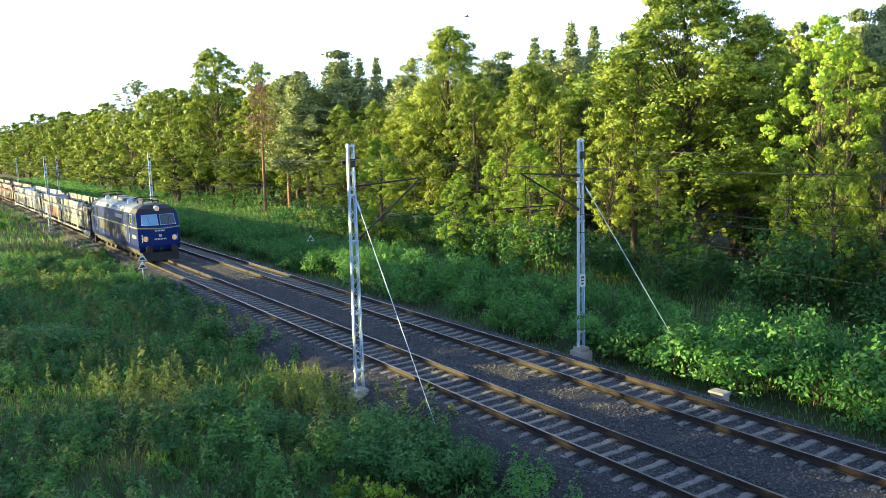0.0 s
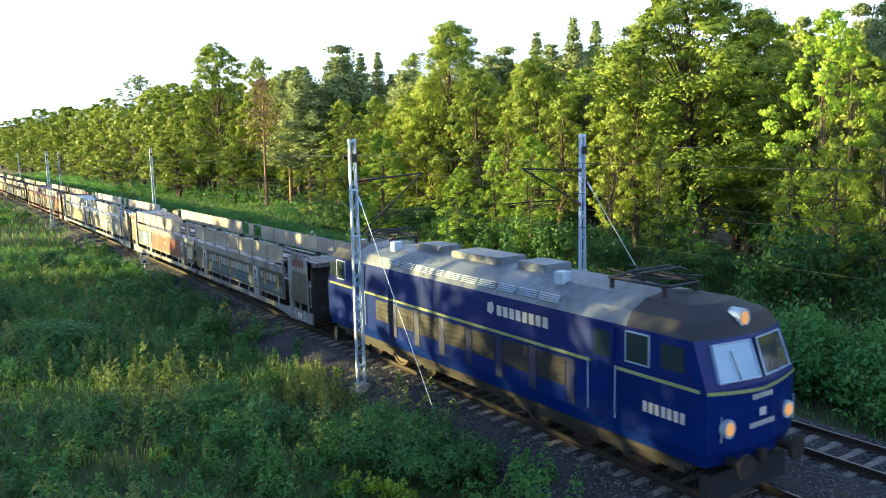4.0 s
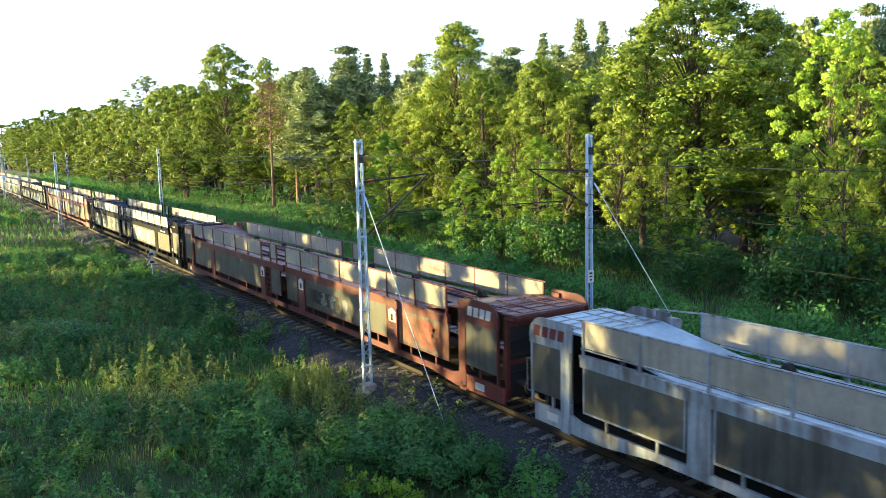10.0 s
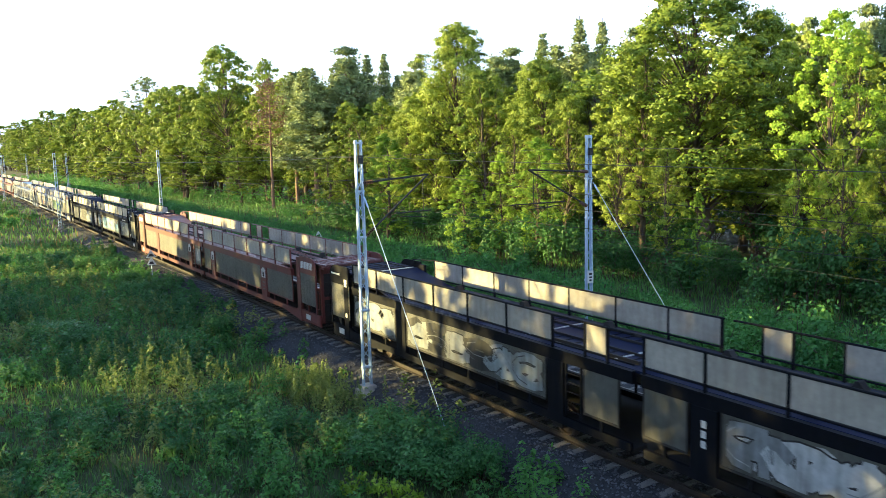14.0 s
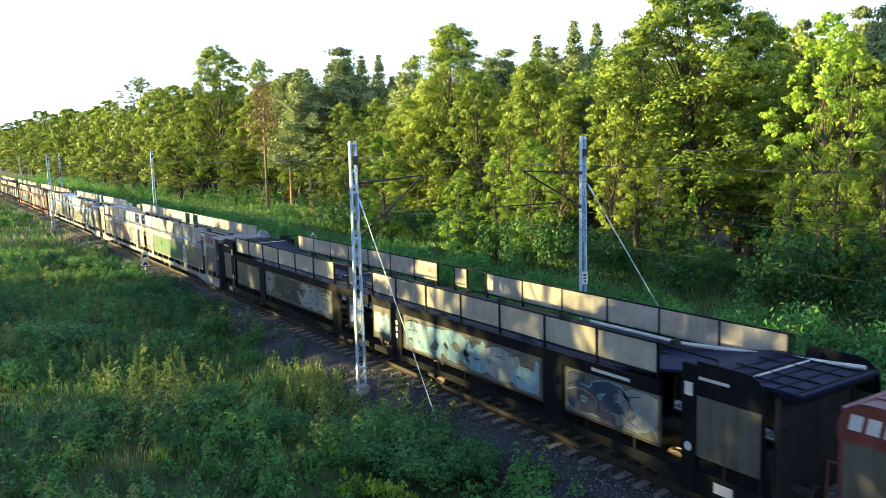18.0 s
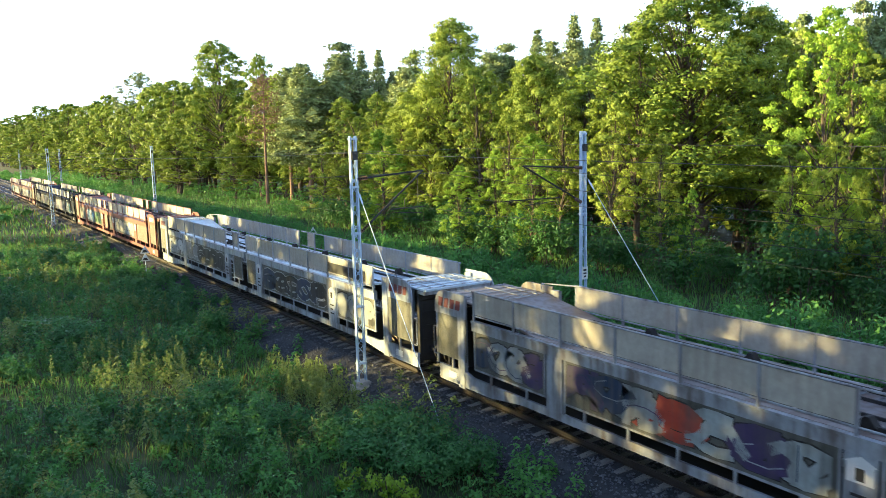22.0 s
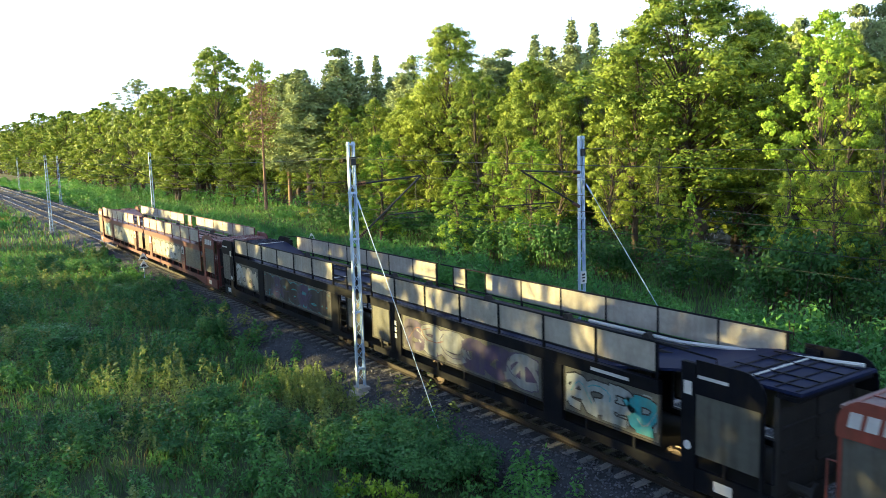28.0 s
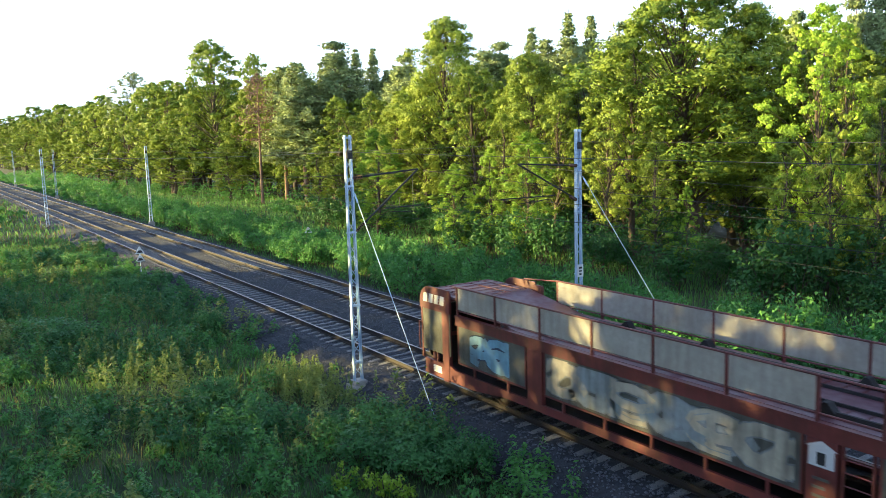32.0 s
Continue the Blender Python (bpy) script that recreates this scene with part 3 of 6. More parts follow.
def graffiti(wagon, x0, x1, z0, z1, y, fills, line, count, seed):
    """A sprayed piece, illegible: a cloud of mist, then a row of fat bent strokes, each over a wider outline, with thin shines."""
    rng = random.Random(seed)
    g = Geo()
    mats = [ink(line)] + [ink(c) for c in fills]
    step, high = (x1 - x0) / count, z1 - z0

    def clip(a, b):
        return min(x1, max(x0, a)), min(z1, max(z0, b))

    def stroke(pts, w, k, lift):
        left, right = [], []
        for i, (a, b) in enumerate(pts):
            (p, q), (r, t) = pts[max(i - 1, 0)], pts[min(i + 1, len(pts) - 1)]
            d = math.hypot(r - p, t - q) or 1
            nx, nz = -(t - q) / d * w, (r - p) / d * w
            ex = (-0.7 if i == 0 else 0.7 if i == len(pts) - 1 else 0) * w
            c = (a + (r - p) / d * ex, b + (t - q) / d * ex)
            left.append(clip(c[0] + nx, c[1] + nz))
            right.append(clip(c[0] - nx, c[1] - nz))
        for i in range(len(pts) - 1):
            g.face([(a, y - lift, b) for a, b in (left[i], left[i + 1], right[i + 1], right[i])], k)

    def arc(cx, cz, rx, rz, a0, a1):
        return [(cx + rx * math.cos(a0 + (a1 - a0) * i / 7), cz + rz * math.sin(a0 + (a1 - a0) * i / 7)) for i in range(8)]

    for i in range(count):
        cx, cz, ph = x0 + (i + 0.5) * step, (z0 + z1) / 2 + rng.uniform(-0.08, 0.08), rng.uniform(0, 6)
        if rng.random() < 0.4:
            ring = [clip(cx + math.cos(a) * step * 0.75 * (1 + 0.15 * math.sin(3 * a + ph)), cz + math.sin(a) * high * 0.46 * (1 + 0.15 * math.sin(4 * a + ph))) for a in np.linspace(0, math.tau, 17)[:-1]]
            g.face([(a, y - 0.003 - 0.0006 * (i % 3), b) for a, b in ring], rng.randrange(len(mats)))
    for i in range(count):
        a, w = x0 + i * step - step * 0.2, step * 1.4
        lean = rng.uniform(-0.12, 0.18)
        b, h = z0 + high * rng.uniform(0.05, 0.14), high * rng.uniform(0.7, 0.84)
        shapes = []
        for kind in rng.sample(("stem", "bowl", "bowl", "hook", "hook", "wave", "wave"), 4):
            u = rng.uniform(0.1, 0.9)
            if kind == "stem":
                shapes.append([(a + w * u + lean * h * t, b + h * t) for t in (0, 0.5, 1)])
            elif kind == "cross":
                t = rng.uniform(0.35, 0.9)
                shapes.append([(a, b + h * t), (a + w * 0.5, b + h * (t + 0.06)), (a + w, b + h * t)])
            elif kind == "bowl":
                shapes.append(arc(a + w * 0.5, b + h * rng.choice((0.3, 0.68)), w * 0.4, h * 0.28, *rng.choice(((-1.6, 2.6), (1.2, 5.4), (0.2, 5.9)))))
            elif kind == "hook":
                shapes.append(arc(a + w * 0.5, b + h * 0.5, w * 0.45, h * 0.48, rng.uniform(0.3, 1.5), rng.uniform(4.2, 5.6)))
            elif kind == "foot":
                shapes.append([(a + w * 0.1, b + h), (a + w * 0.45, b + h * 0.45), (a + w * 0.95, b)])
            else:
                shapes.append([(a + w * t, b + h * (0.5 + 0.35 * math.sin(6.0 * t + u * 6))) for t in np.linspace(0, 1, 8)])
        fat, col = min(0.12, 0.12 * step + 0.02) * rng.uniform(0.8, 1.15), 1 + rng.randrange(len(fills))
        for pts in shapes:
            stroke(pts, fat + 0.035, 0, 0.0062 + 0.0004 * (i % 2))
        for n, pts in enumerate(shapes):
            stroke(pts, fat, col, 0.0078 + 0.0003 * n)
        shine = rng.choice(shapes)
        stroke([(p + 0.02, q + 0.02) for p, q in shine[len(shine) // 4:]], 0.012, 1 + rng.randrange(len(fills)), 0.0098)
    tagged(part("graffiti", g, mats, wagon, "sprayed graffiti shapes"), kind="stuff")


def block_mural(wagon, x0, x1, z0, z1, y, seed):
    """A sprayed band of window-like blocks: pale panes above a blue-grey band, with yellow uprights."""
    rng = random.Random(seed)
    g = Geo()
    mats = [ink(c) for c in ((0.02, 0.022, 0.03), (0.42, 0.46, 0.5), (0.09, 0.16, 0.24), (0.55, 0.4, 0.03))]

    def patch(a, b, c, d, k, lift):
        j = [rng.uniform(-0.02, 0.02) for _ in range(4)]
        g.face([(a + j[0], y - lift, c + j[1]), (b + j[2], y - lift, c + j[3]), (b - j[0], y - lift, d - j[1]), (a - j[2], y - lift, d - j[3])], k)

    h = z1 - z0
    patch(x0, x1, z0, z1, 0, 0.003)
    patch(x0 + 0.08, x1 - 0.08, z0 + 0.06 * h, z0 + 0.44 * h, 2, 0.005)
    x = x0 + 0.12
    while x < x1 - 0.5:
        w = rng.uniform(0.28, 0.5)
        if rng.random() < 0.28:
            patch(x, x + 0.2, z0 + rng.uniform(0.05, 0.3) * h, z0 + 0.9 * h, 3, 0.009)
            x += 0.27
        else:
            patch(x, x + w, z0 + 0.52 * h, z0 + rng.uniform(0.84, 0.93) * h, 1, 0.007)
            x += w + 0.07
    tagged(part("mural", g, mats, wagon, "sprayed blocks in white, blue-grey and yellow"), kind="stuff")


RAW = 32.87                                    # drawn length of a wagon, joint to joint
LEN = 33.46                                    # its length on the track
FIT = Matrix.Translation((0, 0, -0.12)) @ Matrix.Diagonal((LEN / RAW, 1, 1.10, 1))


def wagon_side(wagon, style, far):
    """One long side. The far side is the near side turned half round the wagon's middle."""
    frame_m, deck_m, mark_m = PAINT[style]

    def put(name, geo, mat, label="", bevel=0.0):
        if far:
            geo.v = [(-RAW - x, -y, z) for x, y, z in geo.v]
        return part(name, geo, mat, wagon, label, bevel)

    ys = -1.45
    g = Geo()                                   # sill, deeper at the ends and in the middle
    prof = [(-0.75, 0.50), (-3.1, 0.50), (-4.6, 0.66), (-16.35, 0.66), (-16.35, 0.85), (-3.3, 0.85), (-3.0, 0.93), (-0.75, 0.93)]
    g.prism(prof, 1, ys, ys + 0.09)
    put("sill", g, frame_m)
    g = Geo()
    g.prism([(-16.75, 0.66), (-28.3, 0.66), (-29.8, 0.50), (-32.3, 0.50), (-32.3, 0.93), (-30.9, 0.93), (-30.6, 0.85), (-16.75, 0.85)], 1, ys, ys + 0.09)
    put("sill", g, frame_m)
    for a, b in ((-3.55, -16.45), (-16.7, -30.6)):
        g = Geo()
        g.box(b, a, ys, ys + 0.14, 2.15, 2.40)
        g.box(b, a, ys - 0.03, ys + 0.12, 2.38, 2.43)
        put("side_beam", g, frame_m)
        g = Geo()
        g.tube((b, ys + 0.03, 3.21), (a, ys + 0.03, 3.21), 0.025, n=6)
        put("top_rail", g, frame_m)
        g = Geo()
        g.tube((b, ys + 0.05, 2.56), (a, ys + 0.05, 2.56), 0.022, n=6)
        put("lower_rail", g, frame_m)
    for a, b in ((-3.5, -6.55), (-7.35, -14.35), (-15.15, -16.4), (-17.1, -18.3), (-19.65, -26.7), (-27.4, -30.5)):
        g = Geo()
        g.box(b, a, ys + 0.015, ys + 0.04, 1.14, 2.15)
        put("side_panel", g, M_PANEL)
        g = Geo()                               # thin frame round the panel
        for q in ((b, b + 0.05, 1.10, 2.15), (a - 0.05, a, 1.10, 2.15), (b, a, 1.09, 1.14)):
            g.box(q[0], q[1], ys + 0.004, ys + 0.05, q[2], q[3])
        put("panel_frame", g, M_DARK if style == "black" else frame_m)
        n = max(1, int((a - b) / 1.35))
        for i in range(n):
            x = b + (a - b) * (i + 0.5) / n
            g = Geo()
            g.box(x - 0.035, x + 0.035, ys + 0.01, ys + 0.06, 0.85, 1.10)
            put("stanchion", g, frame_m)
    for a, b in ((-2.58, -2.95), (-6.6, -7.3), (-14.42, -15.08), (-19.0, -19.6), (-26.75, -27.35), (-30.95, -31.3)):
        end = a > -3 or a < -30
        g = Geo()
        g.box(b, a, ys - 0.012, ys + 0.12, 0.85 if not end else 0.45, 2.15 if not end else 2.98)
        put("post", g, frame_m, bevel=0.012)
    for a in (() if style == "black" else (-6.95, -14.75, -19.3)):            # pale house-shaped label on the posts
        g = Geo()
        g.prism([(a - 0.24, 1.68), (a + 0.24, 1.68), (a + 0.24, 2.0), (a + 0.3, 2.0), (a, 2.13), (a - 0.3, 2.0), (a - 0.24, 2.0)], 1, ys - 0.02, ys - 0.014)
        lab = put("label_plate", g, M_LABEL)
        g = Geo()
        g.box(a - 0.08, a + 0.08, ys - 0.026, ys - 0.021, 1.72, 1.93)
        put("plate_mark", g, M_DARK)
        for k in range(3):
            g = Geo()
            g.box(a - 0.16, a + 0.16 - 0.07 * (k % 2), ys - 0.019, ys - 0.013, 1.15 + 0.15 * k, 1.20 + 0.15 * k)
            put("painted_bar", g, M_PANEL if style in ("red", "rust") else M_DARK)
    if style == "black":
        for k in range(3):
            g = Geo()
            g.box(-14.80, -14.68, ys - 0.019, ys - 0.013, 1.35 + 0.2 * k, 1.49 + 0.2 * k)
            put("painted_bar", g, M_LABEL)
        g = Geo()
        g.box(-5.6, -4.4, ys - 0.006, ys - 0.001, 2.24, 2.31)
        put("name_bar", g, M_LABEL)
    for end, sgn in ((-0.98, -1), (-32.5, 1)):   # end plates with rounded outer corner, window below
        g = Geo()
        i = end + sgn * 1.6
        cor = [(end + sgn * 0.5 * (1 - math.sin(t)), 2.6 + 0.46 * math.cos(t) * 1.0) for t in np.linspace(0.0, math.pi / 2, 6)]
        g.prism([(i, 2.40), (i, 3.06)] + cor + [(end, 2.40)], 1, ys - 0.008, ys + 0.035)
        put("end_plate", g, frame_m)
        g = Geo()
        if style == "black":
            x = -2.1 if sgn < 0 else -31.9
            g.box(x - 0.42, x + 0.3, ys - 0.016, ys - 0.011, 2.72, 2.78)
            put("name_bar", g, M_LABEL)
            g = Geo()
            xp = -2.77 if sgn < 0 else -31.12
            g.box(xp - 0.1, xp + 0.1, ys - 0.022, ys - 0.016, 2.36, 2.62)
            put("label_sheet", g, M_LABEL, "white paper label")
            g = Geo()
            g.tube((xp, ys - 0.024, 1.35), (xp, ys - 0.012, 1.35), 0.09, n=14)
            put("white_disc", g, M_LABEL)
            g = Geo()
        for k in range(0 if style == "black" else 4):                      # owner's mark as four plain slanted bars
            x = (-2.46 + k * 0.30) if sgn < 0 else (-32.3 + k * 0.30)
            g.prism([(x, 2.60), (x + 0.22, 2.60), (x + 0.27, 2.86), (x + 0.05, 2.86)], 1, ys - 0.016, ys - 0.011)
        if g.v:
            put("owner_mark", g, mark_m, "owner's mark as slanted bars")
        g = Geo()
        g.box(min(i, end + sgn * 0.12), max(i, end + sgn * 0.12), ys + 0.01, ys + 0.035, 1.2, 2.40)
        put("end_panel", g, M_PANEL)
        for dx in (0.08, 0.9):
            g = Geo()
            g.box(end + sgn * dx - 0.035, end + sgn * dx + 0.035, ys, ys + 0.06, 0.93, 2.4 if dx < 0.5 else 1.2)
            put("stanchion", g, frame_m)
        g = Geo()
        g.path([(end, ys + 0.05, 1.95), (end - sgn * 0.16, ys + 0.05, 1.95), (end - sgn * 0.16, ys + 0.05, 1.15), (end, ys + 0.05, 1.15)], [0.02] * 4, 6)
        put("grab_handle", g, frame_m)
        g = Geo()
        x = -1.9 if sgn < 0 else -31.6
        g.box(x - 0.22, x + 0.22, ys - 0.008, ys - 0.003, 0.62, 0.82)
        put("data_plate", g, M_LABEL, "white data plate")
    stops = [[-3.62, -5.45, -7.3, -9.15, -11.0, -12.9, -14.75, -16.38], [-19.42, -21.3, -23.15, -25.0, -26.85, -28.7, -30.5], [-17.5, -18.25]]
    for row in stops:
        for a, b in zip(row, row[1:]):
            g = Geo()
            g.box(b + 0.03, a - 0.03, ys + 0.03, ys + 0.05, 2.60, 3.19)
            put("screen", g, M_SCREEN)
        for a in row:
            g = Geo()
            g.box(a - 0.03, a + 0.03, ys, ys + 0.06, 2.40, 3.22)
            put("screen_post", g, frame_m)
    g = Geo()                                   # handrail stub at the deck's end
    g.path([(-3.6, ys + 0.03, 3.2), (-2.2, ys + 0.15, 3.12), (-2.2, ys + 0.15, 2.95)], [0.02] * 3, 6)
    put("handrail", g, frame_m)
    g = Geo()                                   # ladder beside the joint
    for x in (-18.38, -18.92):
        g.box(x - 0.025, x + 0.025, ys + 0.0, ys + 0.05, 0.93, 2.15)
    for k in range(5):
        g.tube((-18.92, ys + 0.025, 1.05 + k * 0.22), (-18.38, ys + 0.025, 1.05 + k * 0.22), 0.014, n=5)
    put("ladder", g, frame_m)


def seat_body(vehicle):
    """Brings the drawn body to its size on the track; the wheels keep theirs."""
    for o in vehicle.children_recursive:
        if o.name.startswith(("axle", "wheelset")):
            o.location.x *= LEN / RAW
            if o.name.startswith("axle_box"):
                o.data.transform(Matrix.Diagonal((LEN / RAW, 1, 1, 1)))
        else:
            o.data.transform(FIT)


def build_wagon(style, label, marks, seed):
    frame_m, deck_m, mark_m = PAINT[style]
    w = thing("car_carrier_wagon", label, "wagon", "car carrier wagons")
    for far in (False, True):
        wagon_side(w, style, far)
    for a, b in ((-0.9, -16.4), (-16.75, -32.0)):
        g = Geo()
        g.box(b, a, -1.34, 1.34, 0.62, 0.72)
        part("lower_deck", g, M_DARK, w)
        g = Geo()
        g.box(b + 0.4, a - 0.4, -0.5, 0.5, 0.42, 0.61)
        part("underframe", g, M_DARK, w)
    # upper deck sheets, ramped up and narrowed at both ends
    prof = [(-0.36, 2.88), (-2.5, 2.86), (-5.0, 2.44), (-27.9, 2.44), (-30.4, 2.86), (-32.52, 2.88)]
    for (xa, za), (xb, zb) in zip(prof, prof[1:]):
        ha, hb = (1.30 if za > 2.5 else 1.34), (1.30 if zb > 2.5 else 1.34)
        g, s = Geo(), 0
        g.v += [(xa, -ha, za), (xa, ha, za), (xb, hb, zb), (xb, -hb, zb), (xa, -ha, za - 0.06), (xa, ha, za - 0.06), (xb, hb, zb - 0.06), (xb, -hb, zb - 0.06)]
        for q in ((0, 1, 2, 3), (4, 7, 6, 5), (0, 3, 7, 4), (1, 5, 6, 2), (0, 4, 5, 1), (3, 2, 6, 7)):
            g.f.append(tuple(s + i for i in q))
            g.k.append(0)
        part("upper_deck", g, deck_m, w)
    if style == "black":
        for (xa, za), (xb, zb) in zip(((-0.5, 2.95), (-5.0, 2.58)), ((-5.0, 2.58), (-8.2, 2.58))):
            g = Geo()
            g.tube((xa, 1.08, za), (xb, 1.08, zb), 0.045, n=6)
            part("deck_bar", g, M_LABEL, w, "worn white bar along the deck")
    rng = random.Random(seed)
    for s in (-1, 1):                           # wheel guides with chocks along the deck
        for a, b in ((-4.7, -16.2), (-16.9, -28.2)):
            g = Geo()
            g.box(b, a, s * 0.98 - 0.03, s * 0.98 + 0.03, 2.44, 2.52)
            g.box(b, a, s * 0.42 - 0.02, s * 0.42 + 0.02, 2.44, 2.50)
            part("wheel_guide", g, M_DARK, w)
        for k in range(7):
            x = -5.5 - k * 3.5 + rng.uniform(-0.7, 0.7)
            g = Geo()
            g.prism([(x - 0.18, 2.50), (x + 0.18, 2.50), (x + 0.05, 2.66), (x - 0.05, 2.66)], 1, s * 0.98 - 0.1, s * 0.98 + 0.1)
            part("wheel_chock", g, M_DARK, w)
    for k in range(10):                         # deck seams
        x = -1.6 - k * 3.2
        z = 2.445 if -27.6 < x < -5.2 else 2.88
        if 2.5 < abs(x + 16.4) - 11.4 + 2.5 < 5.0:
            continue
        g = Geo()
        g.box(x - 0.025, x + 0.025, -1.15, 1.15, z, z + 0.018)
        part("deck_seam", g, frame_m if style != "black" else M_LABEL, w)
    g = Geo()                                   # low tread ribs across the deck sheets
    for k in range(56):
        x = -5.3 - k * 0.4
        if abs(x + 16.55) > 0.5:
            for y in (-0.7, 0.7):
                g.box(x - 0.018, x + 0.018, y - 0.24, y + 0.24, 2.441, 2.456)
    for end, sgn in ((-0.5, -1), (-32.4, 1)):
        for k in range(5):
            x = end + sgn * 0.42 * k
            g.box(x - 0.02, x + 0.02, -1.25, 1.25, 2.879, 2.893)
        for y in (-0.95, -0.4, 0.4, 0.95):
            g.box(min(end, end + sgn * 1.9), max(end, end + sgn * 1.9), y - 0.02, y + 0.02, 2.879, 2.9)
    tagged(part("tread_ribs", g, frame_m, w), kind="stuff")
    # dark block filling the gap at the middle joint
    for x in (-16.58,):
        g = Geo()
        g.box(x - 0.3, x + 0.3, -0.9, 0.9, 0.6, 2.2)
        part("joint_bellows", g, M_DARK, w)
    for end, sgn in ((-0.85, -1), (-32.0, 1)):
        g = Geo()                               # end frame with its cross beams
        for y in (-1.25, 1.25):
            g.box(end - 0.06, end + 0.06, y - 0.06, y + 0.06, 0.6, 2.72)
        g.box(end - 0.05, end + 0.05, -1.25, 1.25, 1.5, 1.62)
        g.box(end - 0.05, end + 0.05, -1.25, 1.25, 2.5, 2.69)
        part("end_frame", g, M_DARK if style != "red" else frame_m, w)
        for y in (-0.6, 0.6):                   # dark panels added to stand for the shade inside the open end
            g = Geo()
            g.box(end - 0.04, end + 0.04, y - 0.58, y + 0.58, 0.7, 2.48)
            for k in range(4):
                g.box(end - sgn * 0.04 - 0.03, end - sgn * 0.04 + 0.03, y - 0.56, y + 0.56, 0.85 + 0.42 * k, 0.9 + 0.42 * k)
            part("end_ramp", g, M_DARK, w)
        g = Geo()                               # edge beam of the raised deck with its rubbing strip
        g.box(min(end, end - sgn * 0.42), max(end, end - sgn * 0.42), -1.32, 1.32, 2.70, 2.80)
        part("deck_end_beam", g, frame_m, w, bevel=0.015)
        for y in (-0.88, 0.88):
            g = Geo()
            g.tube((end, y, 1.02), (end - sgn * 0.55, y, 1.02), 0.09, n=10)
            g.tube((end - sgn * 0.55, y, 1.02), (end - sgn * 0.62, y, 1.02), 0.22, n=14)
            part("buffer", g, M_DARK, w)
    for x in (-3.6, -13.2, -19.6, -29.2):
        g = Geo()
        g.tube((0, -0.75, 0), (0, 0.75, 0), 0.08, n=10)
        axle = part("axle", g, M_WHEEL, w)
        axle.location = (x, 0, 0.42)
        wheels_small.append(part("wheelset", WHEELS_SMALL, None, axle))
        for y in (-1.02, 1.02):
            g = Geo()
            g.box(x - 0.18, x + 0.18, y - 0.1, y + 0.1, 0.3, 0.56)
            g.prism([(x - 0.62, 0.62), (x - 0.55, 0.60), (x - 0.1, 0.55), (x + 0.1, 0.55), (x + 0.55, 0.60), (x + 0.62, 0.62)], 1, y - 0.05, y + 0.05)
            part("axle_box", g, M_DARK, w)
    for k, (x0, x1, z0, z1, fills, line, count) in enumerate(marks):
        if count:
            graffiti(w, x0, x1, z0, z1, -1.436, fills, line, count, seed * 10 + k)
        else:
            block_mural(w, x0, x1, z0, z1, -1.436, seed * 10 + k)
    seat_body(w)
    rolling.append((w, -LEN * len(rolling)))


rolling, wheels_small, wheels_large = [], [], []


def wheel_pair_mesh(r):
    """Two dished disc wheels and their axle, turned as one piece round the axle line."""
    half = [(0.0, 0.085), (0.60, 0.085), (0.62, 0.15), (0.67, 0.16), (0.68, r * 0.8), (0.66, r * 0.86), (0.66, r + 0.03), (0.69, r + 0.03), (0.70, r), (0.815, r - 0.005), (0.82, r * 0.86), (0.77, r * 0.8), (0.76, 0.17), (0.86, 0.15), (0.86, 0.0)]
    prof = [(-y, q) for y, q in reversed(half[1:])] + half
    g, n, m = Geo(), 28, len(prof)
    for k in range(n):
        a = k * math.tau / n
        g.v += [(math.sin(a) * q, y, math.cos(a) * q) for y, q in prof]
    for k in range(n):
        for i in range(m - 1):
            g.f.append((k * m + i, (k + 1) % n * m + i, (k + 1) % n * m + i + 1, k * m + i + 1))
            g.k.append(0)
    return g.mesh("wheelset", [M_WHEEL])


WHEELS_SMALL, WHEELS_LARGE = wheel_pair_mesh(0.42), wheel_pair_mesh(0.625)
BLK, WHT, GRY = (0.012, 0.012, 0.016), (0.6, 0.62, 0.62), (0.3, 0.32, 0.33)
SKY, TEAL, BLUE, NAVY = (0.25, 0.45, 0.58), (0.07, 0.36, 0.42), (0.05, 0.13, 0.34), (0.02, 0.04, 0.10)
YEL, RED, ORG, BRN, GRN = (0.6, 0.42, 0.05), (0.35, 0.05, 0.03), (0.55, 0.2, 0.06), (0.25, 0.09, 0.05), (0.03, 0.15, 0.045)
PUR, CRM, SLV = (0.06, 0.04, 0.12), (0.55, 0.5, 0.38), (0.36, 0.40, 0.40)
FL, RL, FM, RM = (-14.2, -7.5, 1.2, 2.1), (-26.6, -19.8, 1.2, 2.1), (-6.45, -3.6, 1.2, 2.1), (-30.4, -27.5, 1.2, 2.1)
FN, RN = (-16.3, -15.25, 1.3, 2.0), (-18.2, -17.2, 1.3, 2.0)
build_wagon("brown", "dirty grey double-deck car carrier with graffiti, rusty upper deck",
            [(*FL, (), BLK, 0), (*RL, (RED, BRN, RED), GRY, 7), (*RM, (BLUE, WHT), BLK, 4), (*RN, (GRY, WHT), GRY, 3), (*FM, (), BLK, 0)], 1)
build_wagon("white", "pale dirty-white double-deck car carrier with graffiti",
            [(*FL, (WHT, BLK, WHT, SKY), BLK, 7), (*FM, (GRY, SLV), GRY, 2), (-14.2, -10.5, 1.25, 2.0, (ORG, BLK), BLK, 3)], 2)
build_wagon("red", "oxide-red double-deck car carrier with faded dark lettering",
            [(-13.9, -10.4, 1.35, 1.85, (BLK, GRY), BLK, 9), (*FM, (BRN, RED), BRN, 4)], 3)
